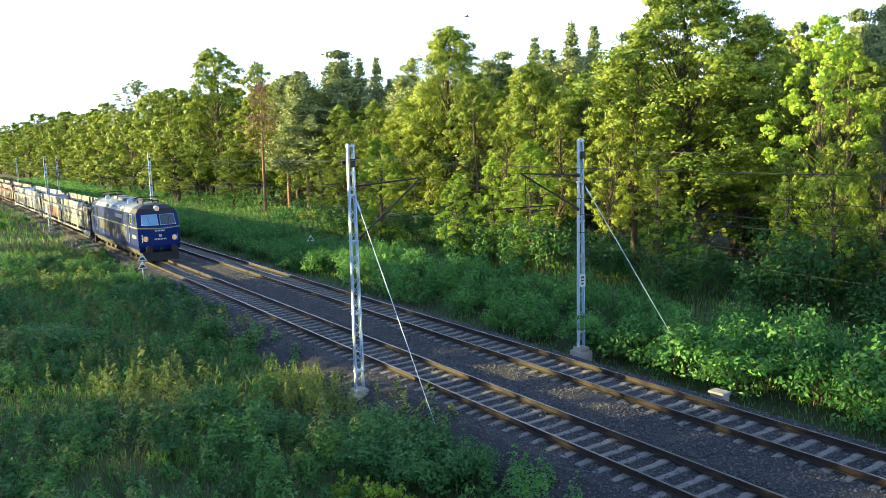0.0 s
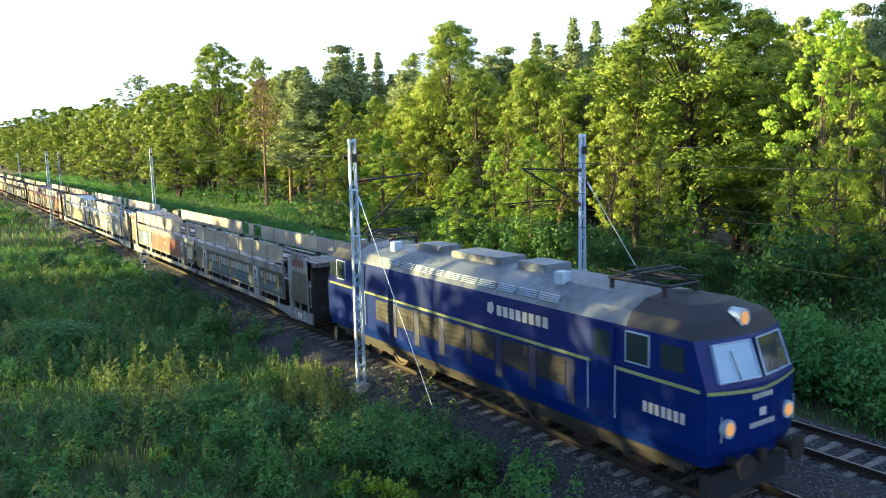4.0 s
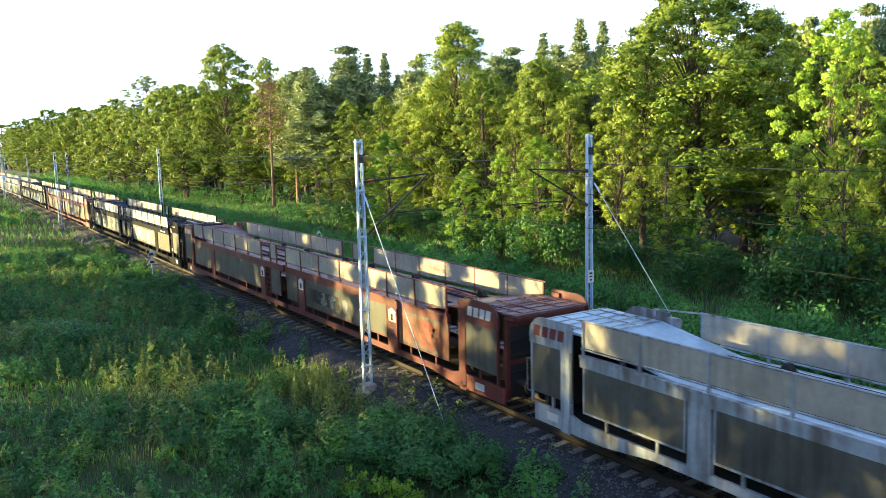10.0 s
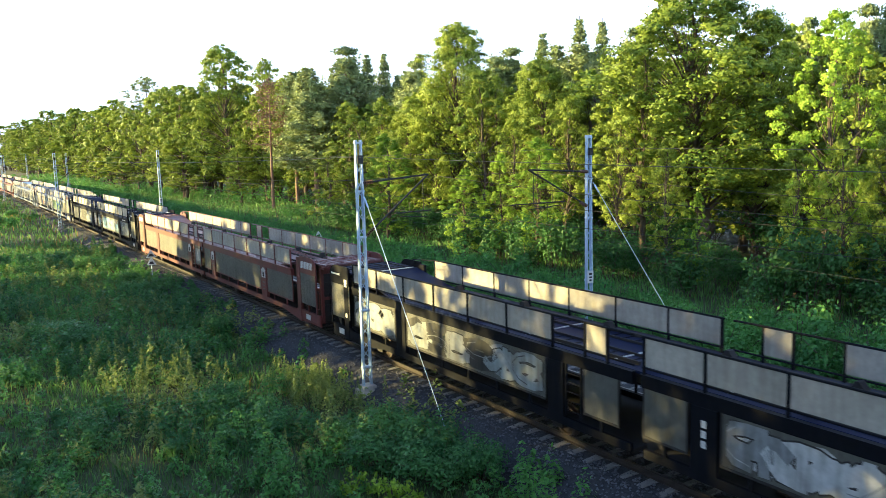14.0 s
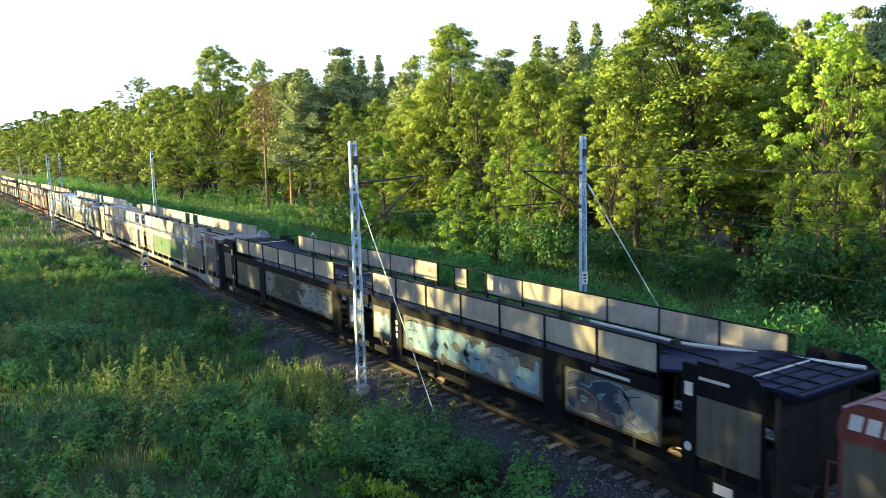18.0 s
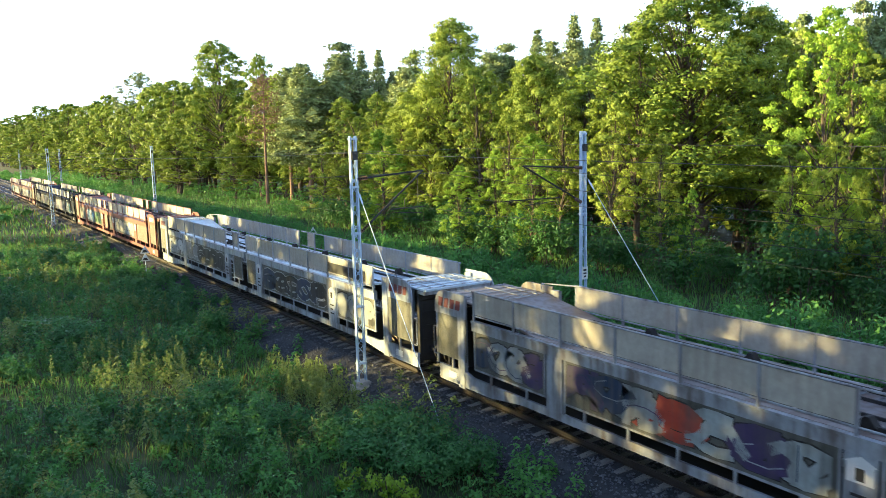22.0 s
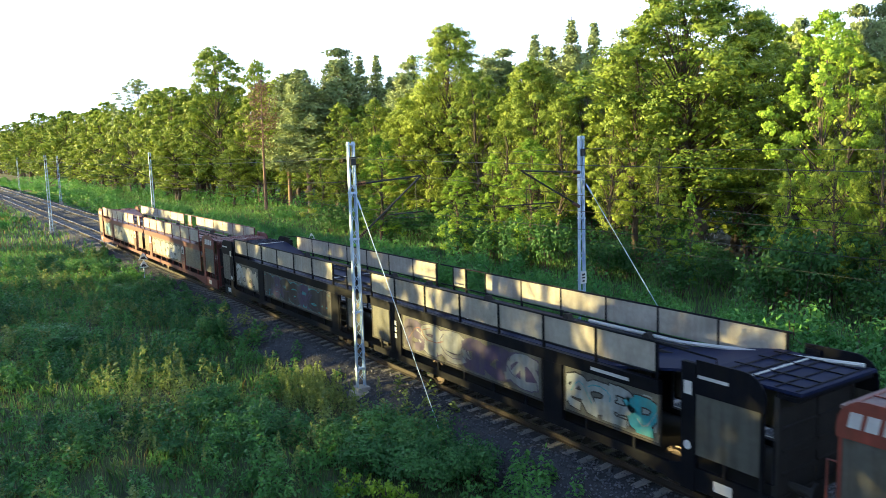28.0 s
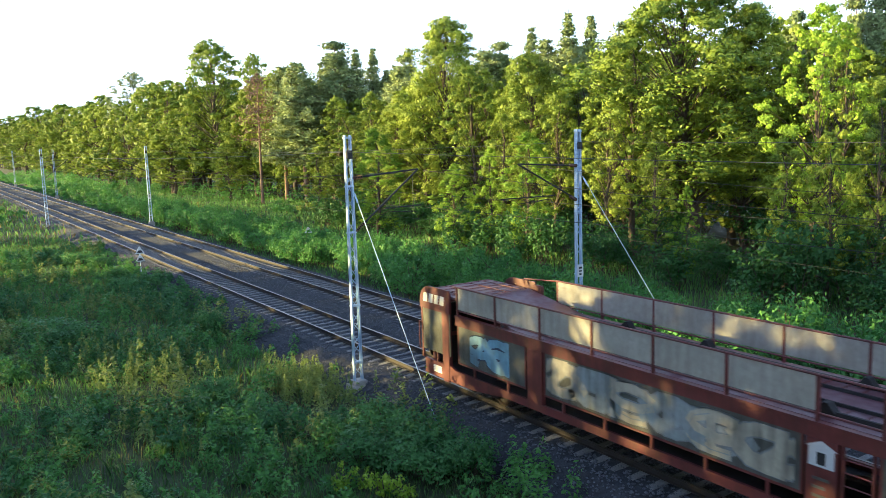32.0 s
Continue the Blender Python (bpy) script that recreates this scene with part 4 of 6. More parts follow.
build_wagon("black", "black double-deck car carrier with bubble graffiti",
            [(*FL, (GRY, WHT, GRY), BLK, 6), (*RL, (SLV, GRY, BLK), BLK, 6), (*RM, (GRY, SLV), BLK, 3)], 4)
build_wagon("red", "oxide-red double-deck car carrier with plain grey panels", [(*RN, (GRY, WHT), GRY, 2)], 5)
build_wagon("black", "black double-deck car carrier with pale blue graffiti",
            [(*FL, (SKY, SLV, SKY), NAVY, 6), (*RL, (SLV, GRY, SKY, BLK), BLK, 7), (*RN, (GRY, WHT), GRY, 3), (*FN, (WHT, SKY), GRY, 2), (*FM, (NAVY, GRY), SKY, 3)], 6)
build_wagon("brown", "dirty grey double-deck car carrier with green and many-coloured graffiti",
            [(-14.1, -7.6, 1.16, 2.12, (GRN, GRN), GRN, 8), (*FN, (GRY, SLV), BLK, 1), (*RN, (TEAL, SLV), BLK, 1), (*RL, (NAVY, RED, GRY, SLV, PUR), BLK, 7), (*RM, (NAVY, GRY, PUR), BLK, 4)], 7)
build_wagon("white", "pale dirty-white double-deck car carrier with black bubble graffiti",
            [(*FL, (BLK, NAVY, BLK), WHT, 5), (*RL, (BLK, GRY, BLK), WHT, 6), (*RM, (GRY, WHT), BLK, 3), (*FM, (BLK, GRY), BLK, 3), (-7.2, -4.2, 2.66, 3.0, (BLK,), BLK, 4)], 8)
build_wagon("rust", "faded rust-red double-deck car carrier with pale graffiti",
            [(*FL, (WHT, SLV, CRM), BLK, 7), (-22.8, -19.8, 1.2, 2.1, (GRN, GRN), GRN, 4), (-26.6, -23.2, 1.2, 2.1, (SKY, WHT), NAVY, 4)], 9)
build_wagon("black", "black double-deck car carrier with turquoise and purple graffiti",
            [(*FL, (PUR, PUR, GRY, BRN), PUR, 6), (*FM, (SLV, SLV, TEAL), BLK, 4), (*RL, (BLK, PUR, BLK), TEAL, 7), (*RM, (WHT, CRM), BLK, 4)], 10)
build_wagon("red", "oxide-red last double-deck car carrier with silvery graffiti",
            [(*FL, (SLV, CRM, WHT), BLK, 8), (*RL, (SLV, SLV, CRM), GRY, 6), (-29.9, -28.1, 1.2, 2.1, (SKY, SLV), NAVY, 2)], 11)


# ---- the engine (its rear coupling joint at x = 0, front towards +x) ----
M_LBLUE = sheet("deep_blue_paint", (0.004, 0.018, 0.15), (0.006, 0.012, 0.06), 0.3, 0.35, spec=0.25)
M_LROOF = sheet("grey_blue_roof", (0.15, 0.18, 0.22), (0.07, 0.07, 0.07), 0.5, 0.5)
M_LDARK = principled("black_roof_paint", (0.012, 0.014, 0.022), 0.6, var=0.3)
M_LSTRIPE = principled("yellow_green_stripe", (0.30, 0.36, 0.14), 0.4, var=0.15)
M_LGREY = sheet("dull_blue_grille_frame", (0.012, 0.024, 0.09), (0.02, 0.02, 0.03), 0.5, 0.55)
M_GLASS = principled("tinted_window_glass", (0.03, 0.045, 0.06), 0.06, 0.0, 0.05, spec=0.9)
M_PALE_GLASS = principled("pale_blue_glass", (0.22, 0.40, 0.62), 0.15, 0.0, 0.12, spec=0.9)
M_LAMP = bpy.data.materials.new("lit_headlamp")
M_LAMP.use_nodes = True
M_LAMP.node_tree.nodes["Principled BSDF"].inputs["Emission Color"].default_value = (1.0, 0.40, 0.07, 1)
M_LAMP.node_tree.nodes["Principled BSDF"].inputs["Emission Strength"].default_value = 0.14
M_LAMP.node_tree.nodes["Principled BSDF"].inputs["Base Color"].default_value = (0.45, 0.25, 0.08, 1)


def build_locomotive():
    loco = thing("locomotive", "dark blue six-axle electric locomotive with lit headlamps", "locomotive")
    lev = [(1.42, 0.95, 18.52), (1.49, 1.25, 18.62), (1.50, 2.38, 18.62), (1.50, 2.48, 18.60), (1.46, 3.36, 18.24), (1.26, 3.66, 18.05), (0.78, 3.88, 17.55), (0.0, 3.97, 16.9)]
    mid = 9.85
    cols = 9

    def row(w, z, xf, flip):
        out = []
        for k in range(cols):
            y = -w + 2 * w * k / (cols - 1)
            x = xf + 0.26 * (1 - (y / w) ** 2 if w else 0)
            out.append((2 * mid - x if flip else x, y, z))
        return out

    g = Geo()
    for flip in (False, True):
        rows = [row(*l, flip) for l in lev[:-1]]
        for i in range(len(rows) - 1):
            k = 1 if i >= 4 else 0
            for c in range(cols - 1):
                g.face([rows[i][c], rows[i][c + 1], rows[i + 1][c + 1], rows[i + 1][c]], k)
        tip = (2 * mid - lev[-1][2] if flip else lev[-1][2], 0, 3.97)
        for c in range(cols - 1):
            g.face([rows[-1][c], rows[-1][c + 1], tip], 1)
    for s in (-1, 1):
        for i in range(len(lev) - 1):
            (wa, za, xa), (wb, zb, xb) = lev[i], lev[i + 1]
            cuts = [2 * mid - 16.4, 16.4]
            for (a0, a1), k in ((((2 * mid - xa), cuts[0]), 1), ((cuts[0], cuts[1]), 2), ((cuts[1], xa), 1)):
                b0 = 2 * mid - xb if a0 == 2 * mid - xa else a0
                b1 = xb if a1 == xa else a1
                g.face([(a0, s * wa, za), (a1, s * wa, za), (b1, s * wb, zb), (b0, s * wb, zb)], 0 if i < 4 else k)
    bm_mesh = g.mesh("body_shell", [M_LBLUE, M_LDARK, M_LROOF])
    part("body_shell", bm_mesh, None, loco)
    g = Geo()
    g.box(1.5, 18.2, -1.38, 1.38, 0.82, 0.98)
    part("underframe", g, M_DARK, loco)
    for s in (-1, 1):
        g = Geo()
        g.box(1.25, 18.45, s * 1.503 - 0.006, s * 1.503 + 0.006, 2.40, 2.47)
        part("side_stripe", g, M_LSTRIPE, loco, "thin yellow-green stripe")
        for k in range(7):
            x = 4.9 + k * 1.42
            g = Geo()
            g.box(x, x + 1.05, s * 1.505 - 0.01, s * 1.505 + 0.01, 1.66, 2.30)
            gr = part("air_grille", g, M_LDARK, loco)
            g = Geo()
            for j in range(4):
                g.box(x + 0.03, x + 1.02, s * 1.518 - 0.008, s * 1.518 + 0.008, 1.72 + j * 0.15, 1.76 + j * 0.15)
            part("grille_slats", g, M_DARK, gr)
            g = Geo()
            g.box(x + 1.08, x + 1.38, s * 1.506 - 0.008, s * 1.506 + 0.008, 1.30, 2.34)
            part("grille_surround", g, M_LGREY, loco)
        for x in (3.35, 15.35):
            g = Geo()
            g.box(x, x + 0.75, s * 1.506 - 0.01, s * 1.506 + 0.01, 1.30, 3.28)
            d = part("door", g, M_LBLUE, loco)
            g = Geo()
            g.box(x + 0.12, x + 0.63, s * 1.518 - 0.004, s * 1.518 + 0.004, 2.62, 3.18)
            part("door_window", g, M_GLASS, d)
            for dx in (-0.06, 0.81):
                g = Geo()
                g.tube((x + dx, s * 1.55, 1.35), (x + dx, s * 1.55, 2.5), 0.014, n=6)
                part("handrail", g, M_GALV, d)
        for x in (16.75, 2.25):
            g = Geo()
            g.box(x - 0.3, x + 0.34, s * 1.498 - 0.012, s * 1.498 + 0.012, 2.66, 3.26)
            cw = part("cab_side_window", g, M_GLASS, loco)
            g = Geo()
            for q in ((x - 0.33, x + 0.37, 2.63, 2.66), (x - 0.33, x + 0.37, 3.26, 3.29), (x - 0.33, x - 0.3, 2.63, 3.29), (x + 0.34, x + 0.37, 2.63, 3.29)):
                g.box(q[0], q[1], s * 1.5 - 0.018, s * 1.5 + 0.018, q[2], q[3])
            part("window_frame", g, M_GALV, cw)
        for x in (17.62, 1.55):
            g = Geo()
            y = s * 1.478
            g.box(x - 0.2, x + 0.42, y - 0.012, y + 0.012, 2.64, 3.2)
            part("cab_corner_window", g, M_GLASS, loco)
        g = Geo()                               # owner's lettering as plain bars
        for k in range(8):
            g.box(11.75 + k * 0.27, 11.75 + k * 0.27 + 0.19, s * 1.503 - 0.006, s * 1.503 + 0.006, 2.86, 3.12)
        part("owner_mark", g, M_LABEL, loco, "white owner's lettering as bars")
        g = Geo()
        g.prism([(11.3, 2.9), (11.5, 2.85), (11.62, 3.0), (11.55, 3.18), (11.35, 3.14)], 1, s * 1.503 - 0.006, s * 1.503 + 0.006)
        part("emblem", g, M_LABEL, loco)
        g = Geo()
        for k in range(7):
            g.box(16.95 + k * 0.17, 16.95 + k * 0.17 + 0.11, s * 1.5 - 0.012, s * 1.5 + 0.012, 1.70, 1.92)
        part("number_bars", g, M_LABEL, loco)
        g = Geo()
        g.box(1.9, 17.9, s * 1.2 - 0.05, s * 1.2 + 0.05, 0.62, 0.86)
        part("solebar", g, M_DARK, loco)
    for sx in (1, -1):                          # both cab fronts
        fx = lambda x: x if sx > 0 else 2 * mid - x
        for s in (-1, 1):
            g = Geo()
            pts = [(s * 0.08, 2.60), (s * 1.2, 2.60), (s * 1.14, 3.28), (s * 0.10, 3.28)]
            front = [(fx(18.585 - (z - 2.48) * 0.41 + 0.26 * (1 - (y / 1.48) ** 2) + 0.075), y, z) for y, z in pts]
            back = [(fx(18.585 - (z - 2.48) * 0.41 + 0.26 * (1 - (y / 1.48) ** 2) - 0.03), y, z) for y, z in pts]
            g.face(front)
            g.face(back)
            for i in range(4):
                j = (i + 1) % 4
                g.face([front[i], front[j], back[j], back[i]])
            # only the front screen on the viewer's side has the pale blue base colour
            ws = part("windscreen", g, M_PALE_GLASS if s < 0 and sx > 0 else M_GLASS, loco, "windscreen of pale blue tone" if s < 0 and sx > 0 else "")
            g = Geo()
            rim = [(x + sx * 0.012, y, z) for x, y, z in front]
            g.path(rim + rim[:1], [0.022] * 5, 6)
            part("windscreen_frame", g, M_GALV, ws)
            g = Geo()
            mx = (Vector(front[0]) + Vector(front[1])) / 2
            g.tube(mx + Vector((sx * 0.03, 0, 0.0)), mx + Vector((sx * -0.2, s * 0.12, 0.55)) + Vector((sx * 0.03, 0, 0)), 0.012, n=5)
            part("wiper", g, M_LDARK, ws)
        for y, z, x in ((-1.02, 1.72, 18.78), (1.02, 1.72, 18.78), (0.0, 3.66, 18.34)):
            g = Geo()
            g.tube((fx(x - 0.25), y, z), (fx(x + 0.06), y, z), 0.185, n=20)
            hl = part("headlamp_housing", g, M_GALV, loco)
            g = Geo()
            g.tube((fx(x + 0.055), y, z), (fx(x + 0.075), y, z), 0.14, 0.12, n=20)
            part("headlamp_lens", g, M_LAMP if sx > 0 else M_GLASS, hl, "lit warm headlamp" if sx > 0 else "")
        g = Geo()
        for k in range(8):
            g.box(min(fx(18.885), fx(18.875)), max(fx(18.885), fx(18.875)), -0.42 + k * 0.11, -0.42 + k * 0.11 + 0.075, 1.62, 1.72)
        g.box(min(fx(18.89), fx(18.88)), max(fx(18.89), fx(18.88)), -0.1, 0.12, 1.82, 1.98)
        part("front_lettering", g, M_LABEL, loco, "white front lettering as bars")
        g = Geo()
        for k in range(7):
            g.box(min(fx(18.895), fx(18.885)), max(fx(18.895), fx(18.885)), -0.35 + k * 0.1, -0.35 + k * 0.1 + 0.07, 2.18, 2.28)
        part("number_bars", g, M_LABEL, loco)
        for s in (-1, 1):
            g = Geo()
            n = 6
            for i in range(n):
                y0, y1 = s * 1.5 * i / n, s * 1.5 * (i + 1) / n
                x0, x1 = (18.62 + 0.26 * (1 - (y / 1.5) ** 2) + 0.012 for y in (y0, y1))
                g.face([(fx(x0), y0, 2.40 - 0.08 * (1 - abs(y0) / 1.5)), (fx(x1), y1, 2.40 - 0.08 * (1 - abs(y1) / 1.5)), (fx(x1), y1, 2.47 - 0.08 * (1 - abs(y1) / 1.5)), (fx(x0), y0, 2.47 - 0.08 * (1 - abs(y0) / 1.5))])
            part("front_stripe", g, M_LSTRIPE, loco)
            g = Geo()
            g.tube((fx(18.5), s * 0.88, 1.04), (fx(19.1), s * 0.88, 1.04), 0.1, n=12)
            g.tube((fx(19.1), s * 0.88, 1.04), (fx(19.18), s * 0.88, 1.04), 0.25, n=18)
            part("buffer", g, M_DARK, loco)
            g = Geo()
            g.tube((fx(18.8), s * 1.25, 1.5), (fx(18.8), s * 1.25, 2.0), 0.014, n=6)
            part("handrail", g, M_GALV, loco)
        g = Geo()
        g.prism([(-1.35, 0.22), (1.35, 0.22), (1.3, 0.78), (-1.3, 0.78)], 0, min(fx(18.35), fx(18.6)), max(fx(18.35), fx(18.6)))
        part("snow_plough", g, M_LDARK, loco)
        g = Geo()
        g.box(min(fx(18.5), fx(18.95)), max(fx(18.5), fx(18.95)), -0.1, 0.1, 0.92, 1.14)
        part("coupling_hook", g, M_DARK, loco)
    for bx in (5.3, 14.4):
        g = Geo()
        for s in (-1, 1):
            g.box(bx - 2.7, bx + 2.7, s * 1.05 - 0.09, s * 1.05 + 0.09, 0.52, 0.80)
        part("bogie_frame", g, M_DARK, loco)
        for dx in (-1.75, 0, 1.75):
            g = Geo()
            g.tube((0, -0.75, 0), (0, 0.75, 0), 0.1, n=10)
            axle = part("axle", g, M_WHEEL, loco)
            axle.location = (bx + dx, 0, 0.625)
            wheels_large.append(part("wheelset", WHEELS_LARGE, None, axle))
            for s in (-1, 1):
                g = Geo()
                g.box(bx + dx - 0.2, bx + dx + 0.2, s * 1.12 - 0.1, s * 1.12 + 0.1, 0.46, 0.8)
                part("axle_box", g, M_DARK, loco)
    # roof gear
    for k in range(10):
        for s in (-1, 1):
            x = 5.6 + k * 0.86
            g = Geo()
            for j in range(4):
                z, y = 3.50 + j * 0.045, 1.40 - j * 0.03
                g.box(x, x + 0.76, s * y - 0.02, s * y + 0.02, z, z + 0.025)
            part("roof_louvre", g, M_GALV, loco)
    for x0, x1, y0, y1, z1 in ((6.0, 7.4, -0.45, 0.45, 4.12), (8.2, 10.6, -0.55, 0.55, 4.1), (11.4, 12.6, -0.5, 0.5, 4.12)):
        g = Geo()
        g.box(x0, x1, y0, y1, 3.86, z1)
        part("roof_box", g, M_LROOF, loco, bevel=0.03)
    for x in (5.2, 13.6):
        g = Geo()
        g.box(x - 0.16, x + 0.16, -0.95, -0.6, 3.8, 4.12)
        part("horn_box", g, M_GALV, loco, bevel=0.02)
    for px in (3.6, 15.9):
        g = Geo()
        for y in (-0.55, 0.55):
            g.tube((px - 0.9, y, 4.12), (px + 0.9, y, 4.12), 0.035, n=6)
            for x in (px - 0.8, px + 0.8):
                g.tube((x, y, 3.8), (x, y, 4.12), 0.06, n=8)
        for x in (px - 0.9, px + 0.9):
            g.tube((x, -0.55, 4.12), (x, 0.55, 4.12), 0.035, n=6)
        pan = part("pantograph", g, M_LDARK, loco, "dark folded pantograph")
        g = Geo()
        for y in (-0.5, 0.5):
            g.tube((px - 0.85, y, 4.15), (px + 1.1, y * 0.8, 4.28), 0.022, n=6)
            g.tube((px + 0.85, y, 4.15), (px - 1.1, y * 0.8, 4.28), 0.022, n=6)
        g.path([(px - 0.15, -0.95, 4.26), (px - 0.15, -0.7, 4.34), (px - 0.15, 0.7, 4.34), (px - 0.15, 0.95, 4.26)], [0.03] * 4, 6)
        g.path([(px + 0.2, -0.95, 4.26), (px + 0.2, -0.7, 4.34), (px + 0.2, 0.7, 4.34), (px + 0.2, 0.95, 4.26)], [0.03] * 4, 6)
        part("collector_head", g, M_LDARK, pan)
    seat_body(loco)
    rolling.append((loco, 0.0))


build_locomotive()


# ---- trees ----
def sphere_dirs(rng, n):
    d = rng.normal(0, 1, (n, 3))
    return d / np.linalg.norm(d, axis=1)[:, None]


def broadleaf(name, seed, h, spread, lobes, tufts, per, leaf, mat, low=0.12, bark=None, trunk_r=0.3, gap=0.2, core=400):
    """A leaf tree: bent trunk, limbs to uneven lobes of the crown, each lobe a heap of leaf tufts; dense and dark inside."""
    rng = np.random.default_rng(seed)
    wood = Geo()
    pts = [Vector((0, 0, -0.3))] + [Vector((rng.normal(0, 0.012 * h), rng.normal(0, 0.012 * h), 0.93 * h * i / 7)) for i in range(1, 8)]
    wood.path(pts, [trunk_r * (1.25 if i == 0 else 1 - 0.85 * i / 7) for i in range(8)], 8)
    p1, p2, p3 = rng.uniform(0, math.tau, 3)

    def reach(v, az):
        r = min(1.0, 0.62 + 0.9 * v) * math.sqrt(max(0.0, 1 - v ** 2.4))
        return spread * r * (1 + 0.16 * math.sin(2 * az + p1 + 3 * v) + 0.12 * math.sin(3 * az + p2 - 5 * v) + 0.10 * math.sin(9 * v + p3))

    def on_trunk(u):
        u = min(0.99, max(0.02, u)) * 7
        return pts[int(u)].lerp(pts[min(7, int(u) + 1)], u - int(u))

    cs, ds, ss = [], [], []
    for k in range(lobes):
        v = min(0.995, ((k + rng.uniform(0, 1)) / lobes) ** 0.9)
        az = k * 2.39996 + rng.uniform(-0.5, 0.5)
        if math.sin(3 * az + p3 + 7 * v) * math.sin(11 * v + p1) > 1 - gap * 2.2 and v < 0.85:
            continue
        r = reach(v, az) * rng.uniform(0.5, 1.0)
        rl = spread * rng.uniform(0.15, 0.27) * (1 - 0.3 * v)
        out = np.array((math.cos(az), math.sin(az), 0.0))
        c = np.array((0, 0, h * (low + (1 - low) * v) - 0.25 * rl)) + out * max(0.0, r - 0.4 * rl) + np.array((*on_trunk(low + (1 - low) * v)[:2], 0))
        base = on_trunk(low * 0.7 + (1 - low) * v * 0.8)
        mid = base.lerp(Vector(c), 0.55) + Vector((0, 0, 0.06 * r))
        tr = trunk_r * 0.3 * (1.15 - v)
        wood.path([base, mid, Vector(c)], [tr, tr * 0.6, tr * 0.2], 5)
        for _ in range(tufts):
            d = sphere_dirs(rng, 1)[0] + out * 0.45 + np.array((0, 0, 0.3))
            d /= np.linalg.norm(d)
            tc = c + d * rl * rng.uniform(0.55, 1.05) * np.array((1, 1, 0.75))
            rt = rl * rng.uniform(0.3, 0.52)
            n = max(3, int(per * rng.uniform(0.6, 1.4)))
            q = sphere_dirs(rng, n)
            cs.append(tc + q * rt * rng.uniform(0.2, 1, (n, 1)) ** 0.4 * np.array((1, 1, 0.6)))
            ds.append(q * 0.6 + d * 0.65 + out * 0.25 + np.array((0, 0, 0.08)))
            ss.append(rng.uniform(0.65, 1.35, n) * leaf)
        n = 14
        cs.append(c + sphere_dirs(rng, n) * rl * 0.35)
        ds.append(sphere_dirs(rng, n))
        ss.append(rng.uniform(0.3, 0.5, n) * rl)
    v = rng.uniform(0.02, 0.93, core)
    az = rng.uniform(0, math.tau, core)
    r = np.array([reach(a, b) for a, b in zip(v, az)]) * rng.uniform(0, 0.6, core) ** 0.6
    cs.append(np.stack([np.cos(az) * r, np.sin(az) * r, h * (low + (1 - low) * v)], 1))
    ds.append(sphere_dirs(rng, core))
    ss.append(rng.uniform(0.04, 0.075, core) * spread)
    tree = thing(name, "", "tree")
    part("trunk", wood, bark or M_BARK, tree, smooth=True)
    part("crown", leaf_mesh("crown", np.concatenate(cs), np.concatenate(ds), np.concatenate(ss), mat, rng, loose=0.3), None, tree)
    return tree


def conifer(name, seed, h, spread, bare, whorls, per, mat, taper=0.8, bark=None, leaf=0.34, rise=0.1):
    """Pine or spruce: straight trunk, bare below, whorls of branches that carry flat needle sprays."""
    rng = np.random.default_rng(seed)
    wood = Geo()
    lean = rng.normal(0, 0.012 * h, 2)
    pts = [Vector((lean[0] * (i / 6) ** 2, lean[1] * (i / 6) ** 2, -0.3 + (h + 0.1) * i / 6)) for i in range(7)]
    r0 = 0.011 * h
    wood.path(pts, [r0 * (1 - 0.9 * i / 6) for i in range(7)], 7)
    cs, ds, ss = [], [], []
    for k in range(whorls):
        t = (k / (whorls - 1)) ** 0.9
        u = min(0.985, bare + (0.985 - bare) * t + rng.uniform(-0.018, 0.018))
        i = min(5, int(u * 6))
        base = pts[i].lerp(pts[i + 1], u * 6 - i)
        w = spread * ((1 - t) ** taper * (0.75 + 0.25 * min(1, t * 5)) + 0.05)
        for b in range(6):
            az = b * math.tau / 6 + k * 0.9 + rng.uniform(-0.4, 0.4)
            ln = w * rng.uniform(0.45, 1.25)
            up = rise + 0.35 * t + rng.uniform(-0.12, 0.12)
            mid = base + Vector((math.cos(az) * ln * 0.55, math.sin(az) * ln * 0.55, ln * (up - 0.12) * 0.55))
            tip = base + Vector((math.cos(az) * ln, math.sin(az) * ln, ln * up))
            wood.path([base, mid, tip], [r0 * 0.16, r0 * 0.1, r0 * 0.03], 4)
            m = max(4, int(per * (0.2 + ln / spread)))
            f = rng.uniform(0.12, 1.03, m) ** 0.6
            side = rng.normal(0, 1, m) * (0.07 + 0.30 * ln * (1.08 - f))
            c = np.where(f[:, None] < 0.55, np.array(base) + (np.array(mid) - np.array(base)) * (f / 0.55)[:, None],
                         np.array(mid) + (np.array(tip) - np.array(mid)) * ((f - 0.55) / 0.45)[:, None])
            c = c + side[:, None] * np.array((-math.sin(az), math.cos(az), 0)) + rng.normal(0, 0.07, (m, 3)) + rng.normal(0, 0.26, (m, 3)) * np.array((0.4, 0.4, 1)) * min(1, ln)
            cs.append(c)
            ds.append(np.tile((math.cos(az) * 0.8, math.sin(az) * 0.8, 0.4), (m, 1)) + rng.normal(0, 0.35, (m, 3)))
            ss.append(rng.uniform(0.7, 1.4, m) * leaf)
    tree = thing(name, "", "tree")
    part("trunk", wood, bark or M_BARK_PINE, tree, smooth=True)
    part("crown", leaf_mesh("crown", np.concatenate(cs), np.concatenate(ds), np.concatenate(ss), mat, rng, slim=0.4, droop=0.1, loose=0.5), None, tree)
    return tree


